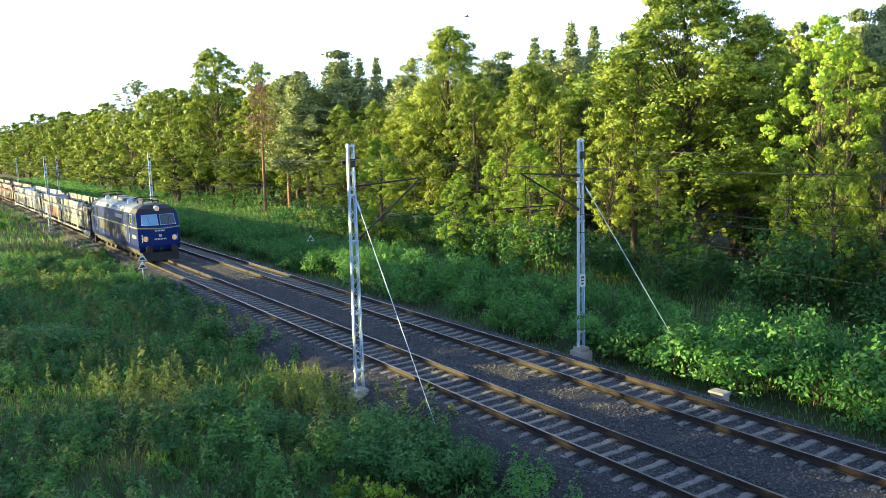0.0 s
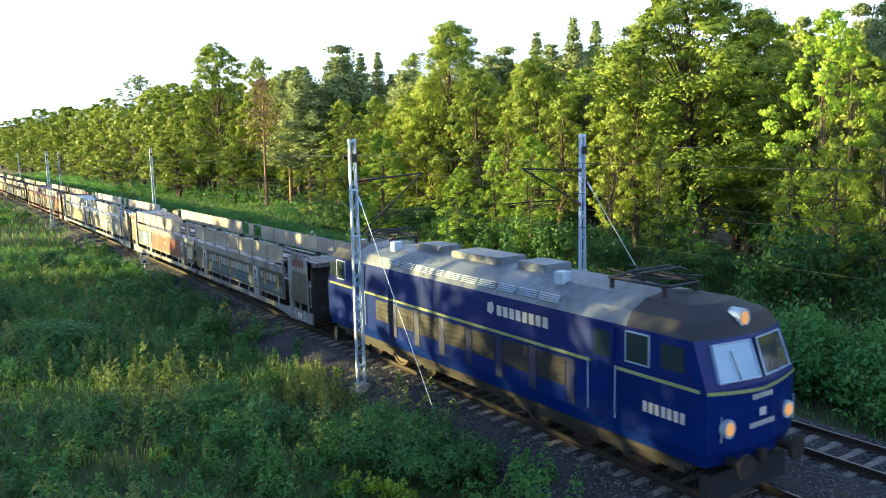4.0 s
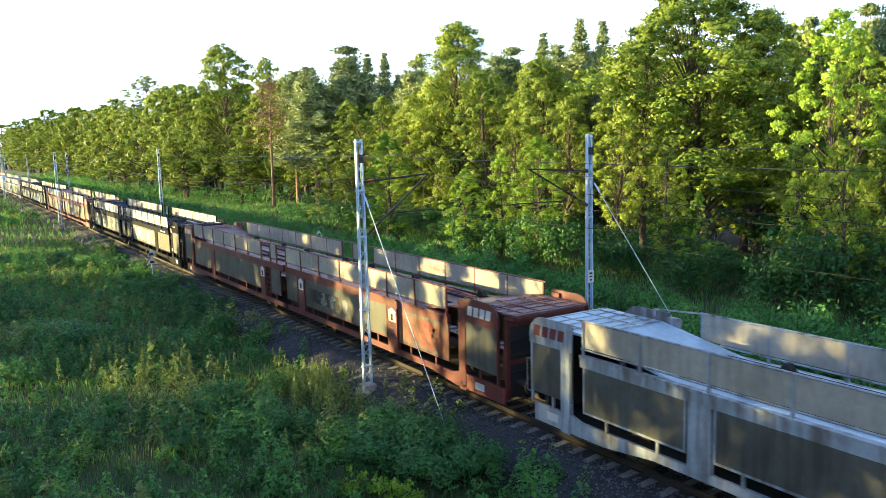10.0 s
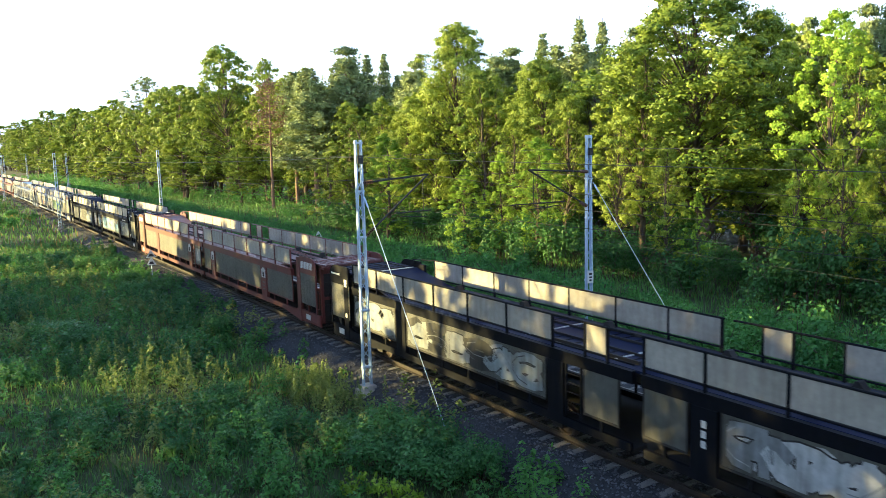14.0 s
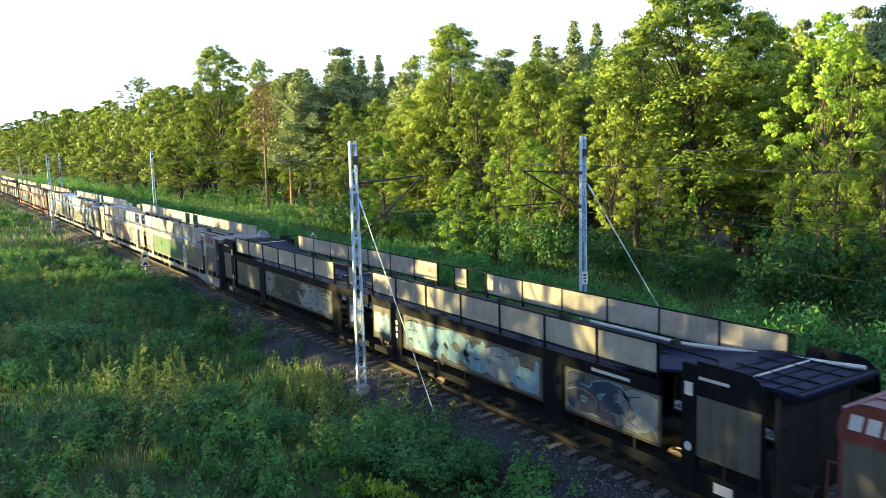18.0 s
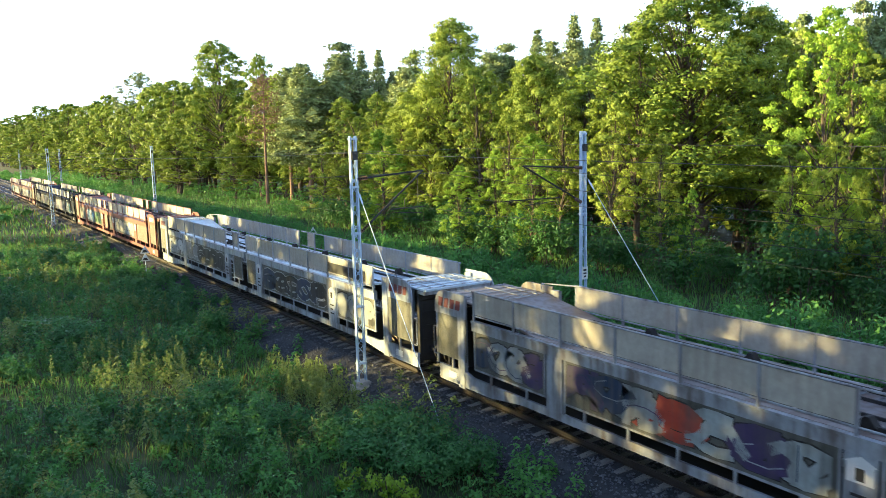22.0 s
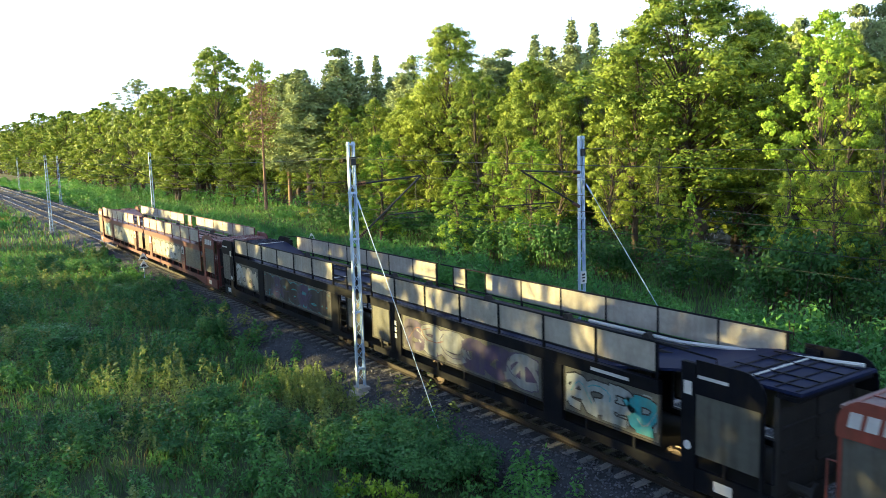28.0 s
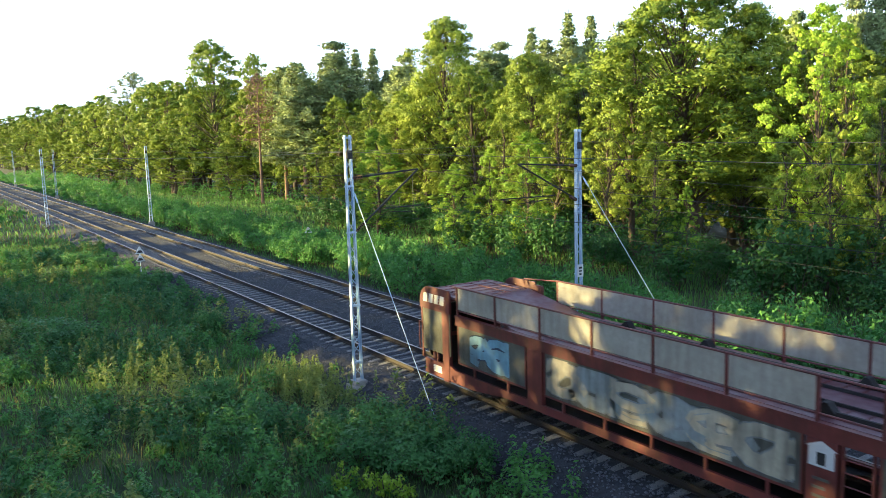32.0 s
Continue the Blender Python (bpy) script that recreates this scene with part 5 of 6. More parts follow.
OAKS = [broadleaf("oak_tree", 11 + i, 18.0, 5.0, 130, 13, 36, 0.16, M_OAK, low=lo, trunk_r=0.34, core=2200, gap=0.08) for i, lo in enumerate((0.16, 0.2, 0.24))]
SLIM = [broadleaf("oak_tree", 21 + i, 12.0, 2.6, 66, 11, 26, 0.13, M_OAK, low=lo, trunk_r=0.2, core=700) for i, lo in enumerate((0.12, 0.2, 0.16))]
MID_OAKS = [broadleaf("oak_tree", 26 + i, 18.0, 5.0, 90, 11, 18, 0.27, M_OAK, low=0.2, trunk_r=0.32) for i in range(3)]
LOCUSTS = [broadleaf("locust_tree", 31 + i, 10.0, 2.2, 84, 12, 28, 0.10, M_LOCUST, low=0.12, trunk_r=0.14, gap=0.26) for i in range(2)]
PINES = [conifer("pine_tree", 41 + i, 20.0, 2.9, 0.34, 28, 130, M_PINE, taper=0.65, leaf=0.34) for i in range(3)]
SPRUCES = [conifer("spruce_tree", 51 + i, 20.0, 2.9, 0.2, 40, 110, M_PINE, taper=1.05, bark=M_BARK, leaf=0.27, rise=0.05) for i in range(2)]
DEAD = [conifer("pine_tree", 61, 20.0, 3.0, 0.5, 12, 26, M_DEADPINE, taper=0.5)]
BIRCH = [broadleaf("birch_tree", 65, 24.0, 5.0, 90, 8, 12, 0.3, M_PINE, low=0.3, trunk_r=0.3, gap=0.12, core=500)]
SHADE_OAKS = [broadleaf("oak_tree", 91 + i, 18.0, 5.0, 64, 7, 11, 0.5, M_OAK, low=0.1, trunk_r=0.3, gap=0.2, core=900) for i in range(3)]
FAR_OAKS = [broadleaf("oak_tree", 71 + i, 18.0, 5.0, 60, 7, 9, 0.55, M_OAK, low=0.13, trunk_r=0.32, core=260) for i in range(3)]
KINDS = {"oak": (OAKS, 18.0, 5.0, "tall leafy oak with sunlit yellow-green leaves", "forest oaks"),
         "slim": (SLIM, 12.0, 2.6, "slender leafy oak at the forest edge", "forest oaks"),
         "midoak": (MID_OAKS, 18.0, 5.0, "tall leafy oak beyond the clearing", "forest oaks"),
         "shadeoak": (SHADE_OAKS, 18.0, 5.0, "leafy oak out of view, added to shade the line", "near-side oaks"),
         "faroak": (FAR_OAKS, 18.0, 5.0, "leafy oak of the distant forest edge, some added unseen to block sky", "distant oaks"),
         "inner": (FAR_OAKS, 18.0, 5.0, "shaded oak inside the forest", "inner oaks"),
         "locust": (LOCUSTS, 10.0, 2.2, "young bright green locust tree at the forest edge", "locust trees"),
         "pine": (PINES, 20.0, 2.9, "tall pine with a reddish bare trunk", "forest pines"),
         "spruce": (SPRUCES, 20.0, 2.2, "dark green pointed conifer behind the oaks", "conifers"),
         "deadpine": (DEAD, 20.0, 3.0, "pine with withered brown needles and a bare trunk", "forest pines"),
         "birch": (BIRCH, 24.0, 5.0, "tall thinly leaved tree above the forest edge", "thin trees")}
tree_rng = random.Random(5)


def plant(kind, x, y, h, r):
    """One tree of that kind, h high and r from trunk to crown's edge."""
    kind = "slim" if kind == "oak" and r < 3.3 else kind
    made, h0, r0, label, group = KINDS[kind]
    src = made[tree_rng.randrange(len(made))]
    w = (1.6 if kind in ("pine", "spruce") else 1.22) * r / r0
    m = pose(x, y, ground_z(x, y), 0, 0, tree_rng.uniform(0, 360)) @ Matrix.Diagonal((w, w, h / h0, 1))
    return tagged(copy_thing(src, m), label, "tree", group)


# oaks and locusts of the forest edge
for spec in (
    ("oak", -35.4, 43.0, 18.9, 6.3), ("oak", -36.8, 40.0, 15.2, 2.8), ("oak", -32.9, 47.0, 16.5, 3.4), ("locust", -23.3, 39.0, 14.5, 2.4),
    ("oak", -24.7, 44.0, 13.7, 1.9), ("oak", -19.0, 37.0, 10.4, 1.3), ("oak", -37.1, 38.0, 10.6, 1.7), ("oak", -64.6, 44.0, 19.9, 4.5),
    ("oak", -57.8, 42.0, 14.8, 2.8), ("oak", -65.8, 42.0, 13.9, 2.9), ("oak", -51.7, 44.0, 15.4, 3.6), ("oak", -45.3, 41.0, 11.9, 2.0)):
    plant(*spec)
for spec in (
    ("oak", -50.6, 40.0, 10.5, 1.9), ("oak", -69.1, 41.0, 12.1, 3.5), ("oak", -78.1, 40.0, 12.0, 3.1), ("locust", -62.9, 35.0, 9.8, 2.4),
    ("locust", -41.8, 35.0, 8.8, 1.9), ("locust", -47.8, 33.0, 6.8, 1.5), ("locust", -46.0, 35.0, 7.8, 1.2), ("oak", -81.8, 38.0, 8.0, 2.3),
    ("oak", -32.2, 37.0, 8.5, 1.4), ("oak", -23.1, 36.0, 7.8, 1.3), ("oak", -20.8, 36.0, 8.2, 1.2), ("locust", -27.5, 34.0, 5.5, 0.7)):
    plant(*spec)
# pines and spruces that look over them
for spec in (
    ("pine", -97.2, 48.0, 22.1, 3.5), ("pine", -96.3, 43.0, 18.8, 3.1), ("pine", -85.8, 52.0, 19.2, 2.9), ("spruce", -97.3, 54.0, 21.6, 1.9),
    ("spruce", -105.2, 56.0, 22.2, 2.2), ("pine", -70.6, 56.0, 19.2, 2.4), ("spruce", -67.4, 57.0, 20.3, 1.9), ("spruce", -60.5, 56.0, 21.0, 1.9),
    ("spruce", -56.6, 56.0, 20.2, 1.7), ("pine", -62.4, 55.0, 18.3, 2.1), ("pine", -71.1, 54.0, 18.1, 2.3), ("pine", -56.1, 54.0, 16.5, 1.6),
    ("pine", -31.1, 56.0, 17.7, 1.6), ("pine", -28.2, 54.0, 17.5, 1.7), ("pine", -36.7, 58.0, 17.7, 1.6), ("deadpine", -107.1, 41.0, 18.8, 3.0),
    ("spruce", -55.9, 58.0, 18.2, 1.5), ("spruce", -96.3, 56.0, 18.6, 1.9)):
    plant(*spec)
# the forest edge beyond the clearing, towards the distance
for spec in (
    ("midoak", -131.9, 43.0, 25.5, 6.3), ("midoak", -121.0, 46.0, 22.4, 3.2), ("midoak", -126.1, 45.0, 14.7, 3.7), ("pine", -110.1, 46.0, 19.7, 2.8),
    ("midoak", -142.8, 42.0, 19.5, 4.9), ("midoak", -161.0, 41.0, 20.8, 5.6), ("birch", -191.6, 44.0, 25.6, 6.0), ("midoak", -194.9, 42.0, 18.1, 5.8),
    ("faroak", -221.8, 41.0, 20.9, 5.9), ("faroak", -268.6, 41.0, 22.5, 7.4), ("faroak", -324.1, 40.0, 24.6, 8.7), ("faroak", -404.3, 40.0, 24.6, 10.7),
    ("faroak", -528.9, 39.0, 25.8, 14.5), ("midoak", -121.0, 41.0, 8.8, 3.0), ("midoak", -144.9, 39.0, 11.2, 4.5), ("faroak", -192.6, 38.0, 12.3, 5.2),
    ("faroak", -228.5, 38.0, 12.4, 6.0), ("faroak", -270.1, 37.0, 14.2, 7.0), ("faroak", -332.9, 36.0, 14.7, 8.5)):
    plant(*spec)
# the forest goes on behind its edge
fill = random.Random(8)
for row in range(3):
    for i in range(36):
        x = 4 - i * 4.6 + fill.uniform(-1.6, 1.6)
        plant("inner", x, 49.5 + row * 7 + fill.uniform(-2, 2), fill.uniform(12.5, 15.5) + row, fill.uniform(2.8, 4.0))
for i in range(44):
    x = -150 - i * 9.0 + fill.uniform(-2, 2)
    plant("faroak", x, 50 + fill.uniform(-3, 3), fill.uniform(17, 21), fill.uniform(5.0, 6.5))
for i in range(46):
    x = -150 - i * 8.5 + fill.uniform(-3, 3)
    plant("faroak", x, 41.5 + fill.uniform(-2, 1.5), fill.uniform(17, 21) + 0.008 * (-150 - x), fill.uniform(4.2, 5.4))
for i in range(16):
    plant("midoak", -100 - i * 5.0 + fill.uniform(-2, 2), 47 + fill.uniform(-1.5, 2.5), fill.uniform(17.0, 20.0), fill.uniform(3.8, 4.8))
for i in range(11):
    plant("pine", -46 - i * 5.6 + fill.uniform(-1.5, 1.5), 57 + fill.uniform(-2, 3), fill.uniform(16.5, 19.5), fill.uniform(2.2, 2.9))
for i in range(15):
    plant("slim", -42 - i * 3.9 + fill.uniform(-1.4, 1.4), 46.5 + fill.uniform(-1.5, 1.5), fill.uniform(12.5, 15.0), fill.uniform(2.2, 3.0))
# unseen trees added on the near side of the line, behind the viewer's left, to shade the track
near_side = random.Random(21)


def shade_tree(x, y, h, r):
    """Plants a near-side tree, unless it would stand in one of the gaps through which the sun reaches the meadow."""
    for px, py, part_of in ((-24.8, 10.2, 0.45), (-60.0, 8.0, 1.3), (-76.0, 9.0, 1.3)):
        along = (px - x) * -SUN_FROM.x + (py - y) * -SUN_FROM.y
        aside = abs((px - x) * SUN_FROM.y - (py - y) * SUN_FROM.x)
        if aside < part_of * r and along * math.tan(SUN_EL) < h + 1:
            return
    plant("shadeoak", x, y, h, r)


for i in range(21):
    x = -100 + i * 5.2
    shade_tree(x + near_side.uniform(-1.2, 1.2), -17 + near_side.uniform(-3, 3), near_side.uniform(17, 20) + (2.0 if x < -50 else 0), 3.8)
for i in range(15):
    shade_tree(-104 - i * 9.5 + near_side.uniform(-2.5, 2.5), -16 + near_side.uniform(-4, 3), near_side.uniform(18, 22), 3.6)
for i in range(20):
    shade_tree(-118 + i * 4.6 + near_side.uniform(-1.5, 1.5), -50 + near_side.uniform(-5, 4), near_side.uniform(20, 24.5), 3.6)
for i in range(11):
    if i not in (5, 6):
        shade_tree(-91 + i * 8.2 + near_side.uniform(-1.5, 1.5), -24 + near_side.uniform(-2, 2), near_side.uniform(14, 17.5), 3.4)
# more trees added out of view at the right, to keep skylight off the track
for x, y in ((9, 1), (15, -5), (21, 4), (11, -12), (28, -3), (16, 26), (24, 30), (10, 36), (18, 42), (2, 42), (30, 40), (-6, 42)):
    plant("faroak", x, y, near_side.uniform(13, 17), 5.0)
for src in OAKS + SLIM + LOCUSTS + PINES + SPRUCES + DEAD + BIRCH + FAR_OAKS + MID_OAKS + SHADE_OAKS:
    for o in list(src.children) + [src]:
        bpy.data.objects.remove(o)


# ---- shrubs, weeds and grass ----
def blade_mesh(name, x, y, z, h, w, mats, rng, lean=0.35, idx=None):
    """Many grass blades: two bent segments each, narrowing to the tip."""
    n = len(x)
    az = rng.uniform(0, math.tau, n)
    la = rng.uniform(0, math.tau, n)
    d = np.stack([np.cos(az), np.sin(az), np.zeros(n)], 1) * (w * 0.5)[:, None]
    tip = np.stack([np.cos(la), np.sin(la), np.zeros(n)], 1) * (h * lean * rng.uniform(0.3, 1.4, n))[:, None]
    c = np.stack([x, y, z], 1)
    up = np.zeros((n, 3))
    up[:, 2] = h
    v = np.stack([c - d, c + d, c + d * 0.7 + up * 0.6 + tip * 0.3, c + up + tip, c - d * 0.7 + up * 0.6 + tip * 0.3], 1).reshape(-1, 3)
    me = bpy.data.meshes.new(name)
    me.vertices.add(len(v))
    me.vertices.foreach_set("co", v.ravel())
    me.loops.add(len(v))
    me.loops.foreach_set("vertex_index", np.arange(len(v)))
    me.polygons.add(n)
    me.polygons.foreach_set("loop_start", np.arange(0, 5 * n, 5))
    me.polygons.foreach_set("loop_total", np.full(n, 5))
    for m in mats:
        me.materials.append(m)
    if idx is not None:
        me.polygons.foreach_set("material_index", idx)
    me.update(calc_edges=True)
    return me


def gz(x, y):
    return np.array([ground_z(a, b) for a, b in zip(x, y)])


def patchy(x, y, scale, seed):
    return np.array([noise.noise(Vector((a * scale, b * scale, seed))) for a, b in zip(x, y)])


def build_grass():
    rng = np.random.default_rng(101)
    # near meadow between the viewer and the ballast
    n = 52000
    x = -11 - 74 * rng.uniform(0, 1, n) ** 1.35
    y = rng.uniform(-1.0, 11.95, n)
    keep = y > -x * 0.03 - 1.2
    x, y = x[keep], y[keep]
    n = len(x)
    pn = patchy(x, y, 0.25, 3.0)
    h = (0.2 + 0.24 * rng.uniform(0, 1, n)) * (1.0 + 0.9 * pn)
    edge = np.clip((12.3 - y) / 1.2, 0.3, 1)
    h = np.clip(h * edge, 0.1, 0.9)
    kind = np.where(rng.uniform(0, 1, n) + 0.35 * patchy(x, y, 0.4, 9.0) > 0.88, 1, 0)
    # extra yellow blades at the mast foot put its sun patch into the colour
    near = np.hypot(x + 24.2, y - 10.9) < 2.2
    kind = np.where(near & (rng.uniform(0, 1, n) < 0.35), 1, kind)
    w = np.where(kind == 1, 0.009, 0.013) * rng.uniform(0.7, 1.5, n) * (1 + np.hypot(x, y) / 60)
    me = blade_mesh("meadow_grass", x, y, gz(x, y) - 0.03, h, w, [M_GRASS, M_DRY_SUN], rng, 0.45, kind)
    tagged(new("meadow_grass", me), "tall uneven meadow grass, dry stalks, sun-yellow patch at the mast", "grass", kind="stuff")
    # clearing and verge on the far side
    n = 45000
    x = -6 - 220 * rng.uniform(0, 1, n) ** 1.3
    y = 21.7 + (18 + np.clip(-x - 60, 0, 120) * 0.14) * rng.uniform(0, 1, n) ** 0.9
    h = rng.uniform(0.25, 0.6, n) * np.where(y < 28.5, 0.6, 1.0)
    w = rng.uniform(0.02, 0.04, n) * (1 + np.hypot(x, y) / 50)
    kind = np.where(rng.uniform(0, 1, n) > 0.97, 1, 0)
    me = blade_mesh("clearing_grass", x, y, gz(x, y) - 0.03, h, w, [M_GRASS, M_DRY_SUN], rng, 0.4, kind)
    tagged(new("clearing_grass", me), "green grass of the clearing before the forest", "grass", kind="stuff")
    n = 15000
    x = rng.uniform(-330, -80, n)
    y = rng.uniform(-2, 12.6, n)
    h = rng.uniform(0.3, 0.8, n)
    w = rng.uniform(0.05, 0.12, n)
    me = blade_mesh("verge_grass", x, y, np.maximum(gz(x, y), np.interp(y, (11.42, 12.77), (-0.85, -0.3))) - 0.03, h, w, [M_GRASS, M_DRY_SUN], rng, 0.4, np.where(rng.uniform(0, 1, n) > 0.85, 1, 0))
    tagged(new("verge_grass", me), "sunlit grass along the track", "grass", kind="stuff")


def build_weeds():
    """Leafy weeds and nettles in clumps over the near meadow; a few pale spires."""
    rng = np.random.default_rng(202)
    groups = [("dark_weeds", M_WEED, 2500, 0.0), ("bright_weeds", M_SHRUB, 1100, 20.0), ("pale_weeds", M_WEED_PALE, 1000, 40.0)]
    for name, mat, n, shift in groups:
        cs, ds, ss = [], [], []
        x = -12 - 62 * rng.uniform(0, 1, n) ** 1.3
        y = rng.uniform(0.6, 13.0, n)
        dens = patchy(x, y, 0.22, 5.0 + shift)
        keep = (dens > -0.05 + 0.5 * np.clip(y - np.where(x < -24, 12.2, 11.6), 0, 1)) & (y > -x * 0.03 - 0.8)
        x, y, dens = x[keep], y[keep], dens[keep]
        z = np.maximum(gz(x, y), np.interp(y, (11.42, 12.77), (-0.85, -0.3)))
        for a, b, c, k in zip(x, y, z, dens):
            tall = (0.35 + 0.75 * rng.uniform(0, 1)) * (0.8 + 1.0 * max(0, k)) * min(1, max(0.4, (13.6 - b) / 1.6))
            m = int(40 + 45 * tall)
            d = sphere_dirs(rng, m)
            off = d * np.array((0.27, 0.27, 0.5)) * (0.5 + tall * 0.7) * rng.uniform(0.3, 1, (m, 1)) ** 0.5
            off[:, 2] = np.abs(off[:, 2]) * tall * 1.7
            off[:, :2] *= (1.15 - 0.6 * np.clip(off[:, 2:] / max(tall, 0.3), 0, 1))
            cs.append(np.array((a, b, c)) + off)
            ds.append(d * 0.4 + np.array((0, 0, 1.0)))
            ss.append(rng.uniform(0.06, 0.14, m) * (1 + np.hypot(a, b) / 80))
        me = leaf_mesh(name, np.concatenate(cs), np.concatenate(ds), np.concatenate(ss), mat, rng, slim=0.5)
        tagged(new(name, me), {0.0: "dense leafy weeds and nettles in the meadow", 20.0: "fresh green weeds among the meadow grass", 40.0: "pale yellowish weeds scattered in the meadow"}[shift], "weeds", kind="stuff")
    cs, ds, ss = [], [], []
    for _ in range(260):
        pick = rng.uniform()
        # the third cluster carries the mast foot's sun patch in its pale leaves
        a, b = (-32.0 + rng.normal(0, 2.6), 6.6 + rng.normal(0, 1.0)) if pick < 0.3 else (-18 - 34 * rng.uniform(), rng.uniform(3.5, 11.0)) if pick < 0.65 else (-24.5 + rng.normal(0, 1.3), 10.6 + rng.normal(0, 0.55))
        z0, tall = ground_z(a, b), rng.uniform(0.7, 1.25)
        m = 60
        u = rng.uniform(0.15, 1, m)
        az = rng.uniform(0, math.tau, m)
        r = 0.16 * (1.1 - u)
        cs.append(np.stack([a + np.cos(az) * r, b + np.sin(az) * r, z0 + u * tall], 1))
        ds.append(np.stack([np.cos(az), np.sin(az), np.full(m, 0.8)], 1))
        ss.append(rng.uniform(0.07, 0.13, m))
    me = leaf_mesh("weed_spires", np.concatenate(cs), np.concatenate(ds), np.concatenate(ss), M_WEED_PALE, rng, slim=0.35)
    tagged(new("weed_spires", me), "pale green upright weed spires", "weeds", kind="stuff")


def shrub(name, seed, r, h, mat, leaf, count, stems=7):
    """A bush: several stems from the ground and overlapping leaf clumps of uneven outline."""
    rng = np.random.default_rng(seed)
    t = thing(name, "", "shrub")
    wood = Geo()
    cs, ds, ss = [], [], []
    for k in range(stems):
        az = k * 2.4 + rng.uniform(-0.4, 0.4)
        q = rng.uniform(0.2, 0.85) * r
        tip = Vector((math.cos(az) * q, math.sin(az) * q, h * rng.uniform(0.5, 0.95)))
        wood.path([(0.1 * math.cos(az), 0.1 * math.sin(az), -0.1), tuple(tip * 0.55 + Vector((0, 0, 0.1 * h))), tuple(tip)], [0.03, 0.02, 0.008], 5)
        for j in range(4):
            c = np.array(tip) * rng.uniform(0.45, 1.05) + rng.normal(0, 0.14 * r, 3)
            m = count // (stems * 4)
            d = sphere_dirs(rng, m)
            rad = r * rng.uniform(0.25, 0.45)
            cs.append(c + d * rad * np.array((1, 1, 0.75)) * rng.uniform(0.35, 1, (m, 1)) ** 0.5)
            ds.append(d + np.array((0, 0, 0.6)))
            ss.append(rng.uniform(0.6, 1.4, m) * leaf)
    c = np.concatenate(cs)
    c[:, 2] = np.abs(c[:, 2])
    part("branchwork", wood, M_BARK, t)
    part("foliage", leaf_mesh("foliage", c, np.concatenate(ds), np.concatenate(ss), mat, rng), None, t)
    return t


SHRUBS = [shrub("shrub", 301 + i, 1.2, 1.6, M_SHRUB, 0.13, 1500) for i in range(3)]
TALL = [shrub("shrub", 311 + i, 2.0, 3.4, M_BUSH, 0.22, 1700, 9) for i in range(3)]
BUSHES = [shrub("shrub", 321 + i, 1.25, 1.3, M_WEED, 0.10, 3000, 9) for i in range(2)]
SPRIG = [shrub("shrub", 331, 0.45, 0.8, M_LOCUST, 0.10, 420, 5)]
pl = random.Random(44)


def set_shrub(src, x, y, sx, sz, label, group):
    m = pose(x, y, ground_z(x, y) - 0.05, 0, 0, pl.uniform(0, 360)) @ Matrix.Diagonal((sx, sx, sz, 1))
    return tagged(copy_thing(src[pl.randrange(len(src))], m), label, "shrub", group)


build_grass()
build_weeds()
for i in range(26):                             # dark-leaved bushes added to make the forest's inside as dark as its shade
    set_shrub(TALL, -6 - i * 2.6 + pl.uniform(-1, 1), pl.uniform(43, 52), 1.2, pl.uniform(0.8, 1.2), "bush added between the forest trunks to darken the gaps", "forest-edge bushes")
for i in range(200):                            # strip of shrubs beyond the tracks
    x = -4 - i * 0.57 + pl.uniform(-0.5, 0.5)
    y = 22.5 + pl.uniform(0.1, 5.6)
    k = pl.uniform(0.95, 1.4)
    set_shrub(SHRUBS, x, y, k, k * pl.uniform(0.8, 1.15), "leafy green shrub in the strip beside the track", "track-side shrubs")
for x, y, k in ((-13.3, 24.2, 1.7), (-15.8, 25.2, 1.6), (-10.7, 25.6, 1.9), (-18.9, 22.9, 1.3), (-19.9, 24.6, 1.3), (-8.7, 23.6, 1.6)):
    set_shrub(SHRUBS, x, y, k, k, "large leafy green shrub beside the track", "track-side shrubs")
for i in range(46):                             # undergrowth at the forest edge
    x = -6 - i * 1.55 + pl.uniform(-0.8, 0.8)
    y = (34.0 if x > -50 else 36.0) + pl.uniform(-1.2, 4.5)
    k = pl.uniform(0.6, 1.1)
    set_shrub(TALL, x, y, k, k * pl.uniform(0.8, 1.2), "tall dark green bush under the forest edge", "forest-edge bushes")
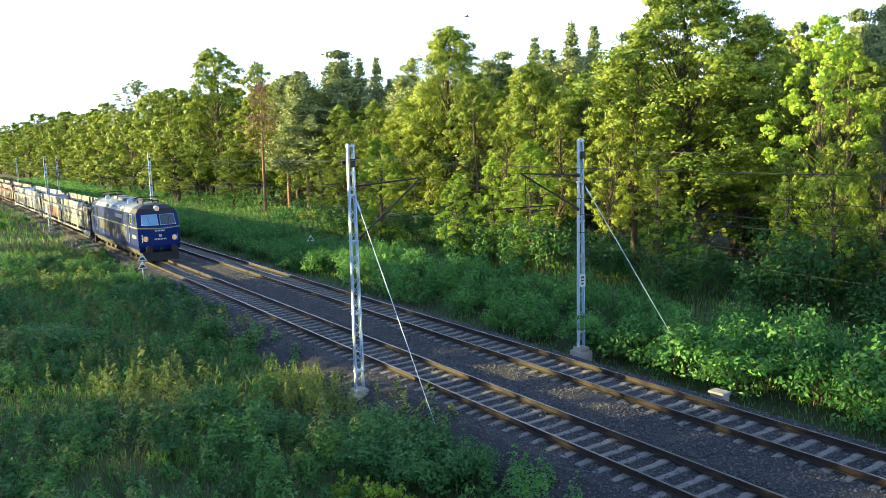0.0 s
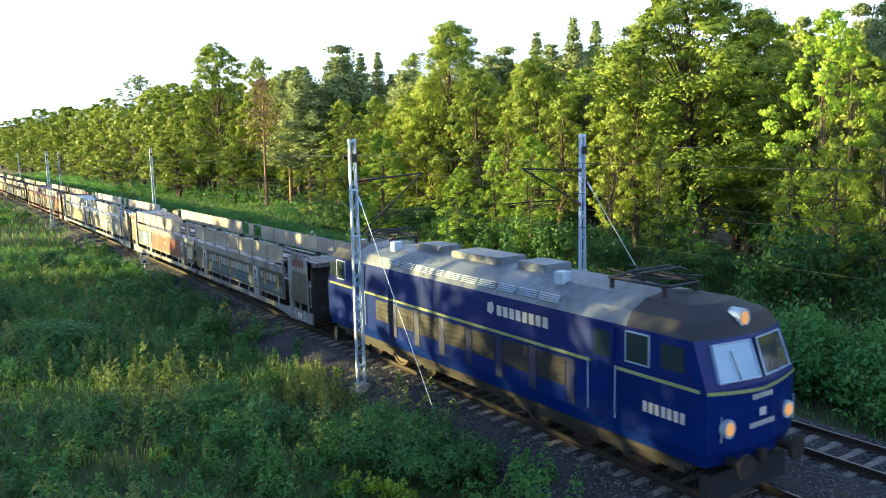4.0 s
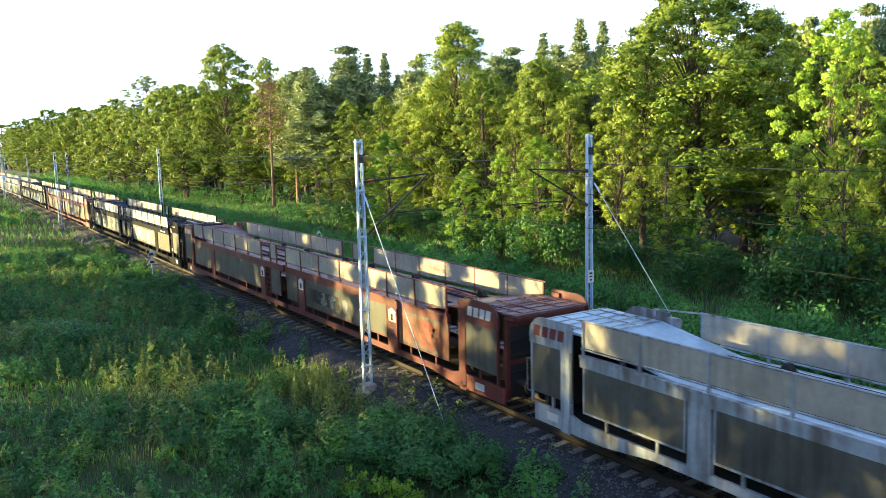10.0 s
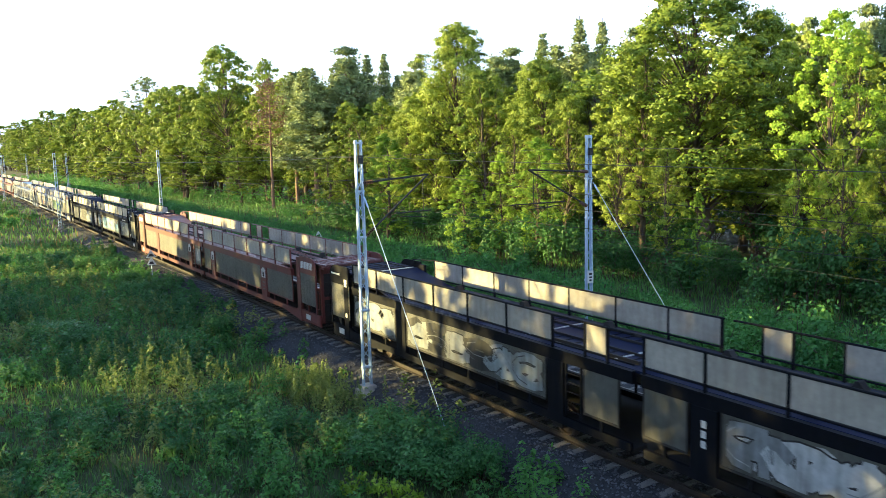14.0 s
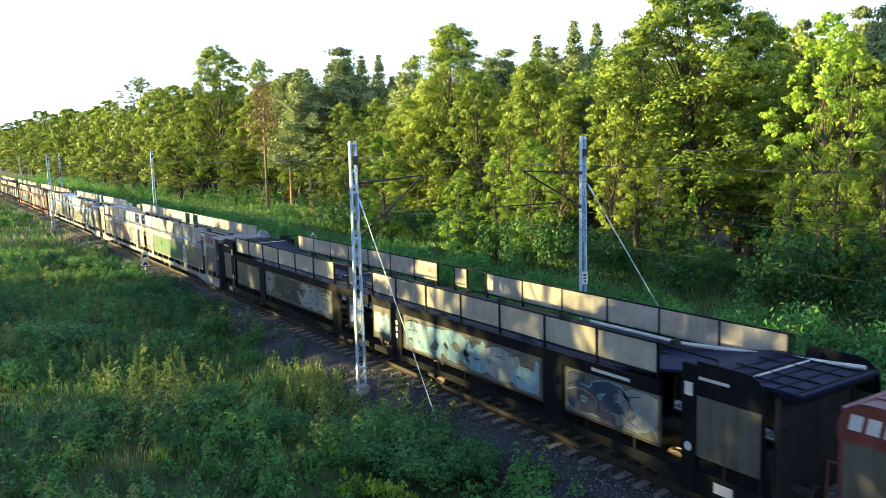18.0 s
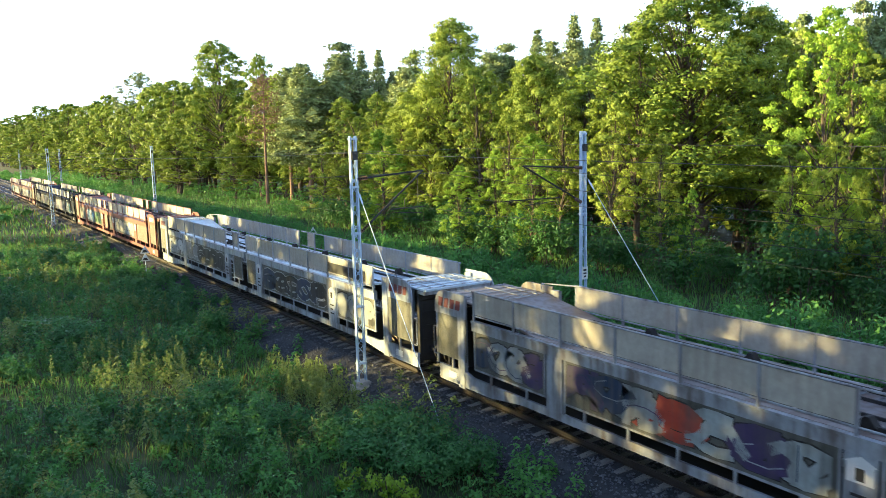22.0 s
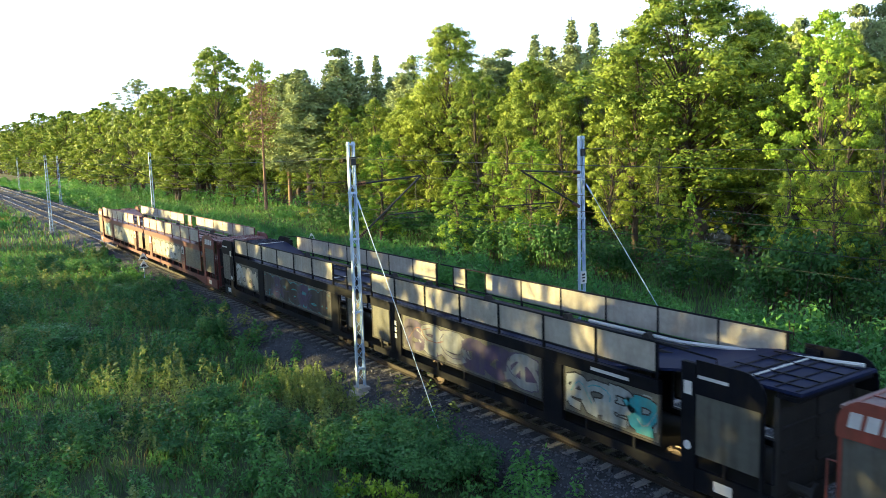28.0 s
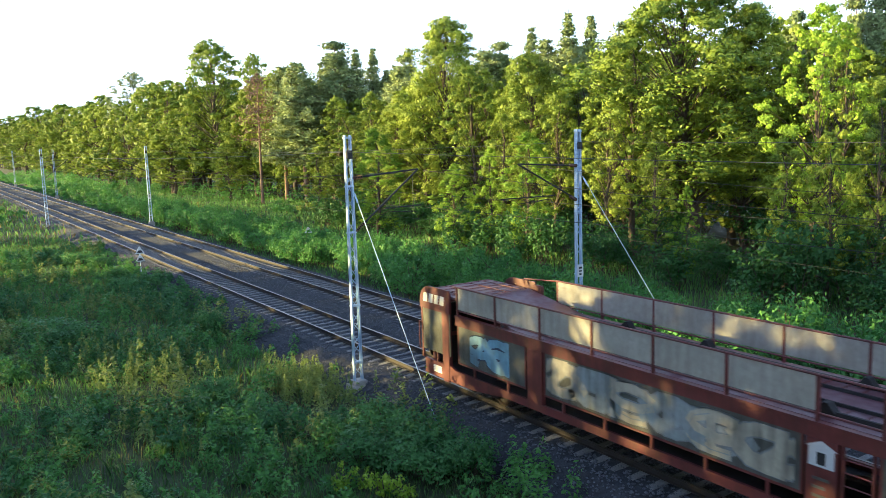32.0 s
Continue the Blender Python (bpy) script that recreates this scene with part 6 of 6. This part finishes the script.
def distant_shrubs():
    """The bushes along the line and under the trees towards the distance."""
    rng = np.random.default_rng(555)
    cs, ds, ss = [], [], []
    spots = [(-75 - i * 6 + rng.uniform(-3, 3), rng.uniform(38, 48) if i < 14 else rng.uniform(29, 38), rng.uniform(1.6, 3.2)) for i in range(40)]
    spots += [(-118 - i * 4 + rng.uniform(-2, 2), rng.uniform(22.8, 29), rng.uniform(0.9, 2.0)) for i in range(60)]
    spots += [(-100 - i * 7 + rng.uniform(-3, 3), rng.uniform(4, 11.8), rng.uniform(0.6, 1.2)) for i in range(26)]
    for x, y, r in spots:
        z = ground_z(x, y)
        for _ in range(7):
            c = np.array((x, y, z)) + rng.normal(0, 0.45, 3) * r * np.array((1.2, 1, 0.5)) + np.array((0, 0, 0.45 * r))
            d = sphere_dirs(rng, 70)
            p = c + d * 0.5 * r * rng.uniform(0.4, 1, (70, 1)) ** 0.5
            p[:, 2] = np.maximum(p[:, 2], z)
            cs.append(p)
            ds.append(d + np.array((0, 0, 0.6)))
            ss.append(rng.uniform(0.2, 0.42, 70))
    me = leaf_mesh("distant_shrubs", np.concatenate(cs), np.concatenate(ds), np.concatenate(ss), M_SHRUB, rng)
    tagged(new("distant_shrubs", me), "sunlit bushes along the distant track and forest edge", "shrubs", kind="stuff")


distant_shrubs()
for x, y, k, h in ((-17.1, 10.8, 1.0, 0.95), (-18.8, 10.5, 1.05, 0.9), (-15.8, 11.2, 0.85, 0.85), (-17.9, 9.7, 1.1, 0.8), (-16.2, 10.2, 1.0, 0.8), (-19.8, 9.6, 0.9, 0.7), (-20.2, 10.8, 0.7, 0.7),
                   (-37.8, 4.5, 1.4, 0.75), (-39.9, 4.3, 1.2, 0.7), (-35.2, 10.6, 0.7, 0.9), (-36.3, 11.1, 0.6, 0.7), (-25.7, 7.7, 0.8, 0.7), (-22.6, 8.2, 0.9, 0.6), (-59.9, 10.8, 1.0, 0.9), (-63.0, 9.8, 1.1, 0.9), (-54.6, 10.6, 0.8, 0.7), (-49.4, 10.0, 1.0, 0.7)):
    set_shrub(BUSHES, x, y, k, h, "dense dark green bush at the meadow's edge", "meadow bushes")
for x, y, k in ((-16.1, 8.8, 1.0), (-15.6, 9.1, 0.8), (-17.0, 8.1, 0.9), (-16.7, 8.6, 0.7)):
    set_shrub(SPRIG, x, y, k, k, "bright green leafy sprig among the weeds", "bright sprigs")
for src in SHRUBS + TALL + BUSHES + SPRIG:
    for o in list(src.children) + [src]:
        bpy.data.objects.remove(o)


# ---- sleepers and loose ballast stones ----
def build_pieces():
    g = Geo()
    sleeper_geo(g, 0, 0)
    sl = g.mesh("sleeper", [M_SLEEPER])
    for track in tracks:
        for i in range(272):
            part("sleeper", sl, None, track).location = (-152 + i * PITCH + (0.26 if track is tracks[1] else 0.0), 0, 0)
    rng = np.random.default_rng(77)
    n = 26000
    x = -6 - 50 * rng.uniform(0, 1, n) ** 1.6
    y = rng.uniform(11.42, 21.4, n)
    clear = np.ones(n, bool)
    for c in (Y_A, Y_B):
        for s in (-1, 1):
            clear &= np.abs(y - c - s * GAUGE_HALF) > 0.1
    x, y = x[clear], y[clear]
    n = len(x)
    z = np.interp(y, [11.27, 11.42, 12.77, 15.72, 16.55, 17.25, 20.32, 21.5], [-1.1, -0.85, -0.25, -0.22, -0.27, -0.23, -0.25, -0.92]) + 0.012
    r = rng.uniform(0.025, 0.055, n)[:, None]
    corners = np.array(((1, 0, 0), (0, 1, 0), (-1, 0, 0), (0, -1, 0), (0, 0, 0.8), (0, 0, -0.8)))
    turn = rng.uniform(0, math.tau, n)
    ca, sa = np.cos(turn)[:, None], np.sin(turn)[:, None]
    pts = corners[None] * rng.uniform(0.6, 1.3, (n, 6, 1))
    pts = np.stack([pts[..., 0] * ca - pts[..., 1] * sa, pts[..., 0] * sa + pts[..., 1] * ca, pts[..., 2]], -1) * r[:, None]
    v = (np.stack([x, y, z], 1)[:, None] + pts).reshape(-1, 3)
    tri = np.array(((0, 1, 4), (1, 2, 4), (2, 3, 4), (3, 0, 4), (1, 0, 5), (2, 1, 5), (3, 2, 5), (0, 3, 5)))
    f = (np.arange(n)[:, None, None] * 6 + tri[None]).reshape(-1, 3)
    me = bpy.data.meshes.new("ballast_stones")
    me.vertices.add(len(v))
    me.vertices.foreach_set("co", v.ravel())
    me.loops.add(f.size)
    me.loops.foreach_set("vertex_index", f.ravel())
    me.polygons.add(len(f))
    me.polygons.foreach_set("loop_start", np.arange(0, f.size, 3))
    me.polygons.foreach_set("loop_total", np.full(len(f), 3))
    me.materials.append(M_STONE)
    me.update(calc_edges=True)
    tagged(new("ballast_stones", me), "loose dark crushed stones on the ballast", "stones", kind="stuff")


build_pieces()


def build_bird():
    """A dark bird gliding across the sky."""
    b = thing("bird", "dark bird gliding over the forest", "bird")
    g = Geo()
    g.path([(-0.35, 0, 0), (-0.1, 0, 0.02), (0.15, 0, 0.02), (0.3, 0, 0.0)], [0.02, 0.09, 0.08, 0.02], 8)
    part("body", g, M_GRAPHITE, b)
    for s in (-1, 1):
        g = Geo()
        g.face([(0.12, s * 0.05, 0.03), (0.18, s * 0.4, 0.13), (0.02, s * 0.85, 0.1), (-0.05, s * 0.45, 0.11), (-0.12, s * 0.05, 0.03)])
        g.face([(0.12, s * 0.05, 0.02), (0.18, s * 0.4, 0.115), (0.02, s * 0.85, 0.09), (-0.05, s * 0.45, 0.095), (-0.12, s * 0.05, 0.02)])
        part("wing", g, M_GRAPHITE, b)
    g = Geo()
    g.prism([(-0.3, -0.03), (-0.55, -0.1), (-0.55, 0.1), (-0.3, 0.03)], 2, -0.005, 0.01)
    part("tail", g, M_GRAPHITE, b)
    return b


bird = build_bird()


# ---- what moves ----
def train_x(t):
    """Place along the track of the joint between engine and first wagon."""
    return -78.2539 + t * (11.73828 + t * (0.16862612 + t * (-0.00616703 + t * 7.51415e-05)))


def motions():
    for ob, offset in rolling:
        walk(ob, [(2.0 * i, pose(train_x(2.0 * i) + offset, Y_A, 0)) for i in range(17)])
    for wheels, r in ((wheels_small, 0.42), (wheels_large, 0.625)):     # all wheels of one size turn alike
        walk(wheels[0], [(k / FPS, pose(0, 0, 0, 0, math.degrees((train_x(k / FPS) - train_x(0)) / r), 0)) for k in range(32 * FPS + 1)])
        keys = wheels[0].animation_data
        for other in wheels[1:]:
            other.rotation_mode = "QUATERNION"
            other.animation_data_create()
            other.animation_data.action = keys.action
            other.animation_data.action_slot = keys.action_slot
    walk(bird, [(0.0, pose(-88.1, 63.3, 25.1, 20, 0, 53)), (1.0, pose(-84.7, 67.8, 24.7, 12, 0, 53)), (4.0, pose(-74.0, 81.5, 26.5, 10, 0, 53)), (32.0, pose(22.0, 208.0, 45.0, 10, 0, 53))])


motions()
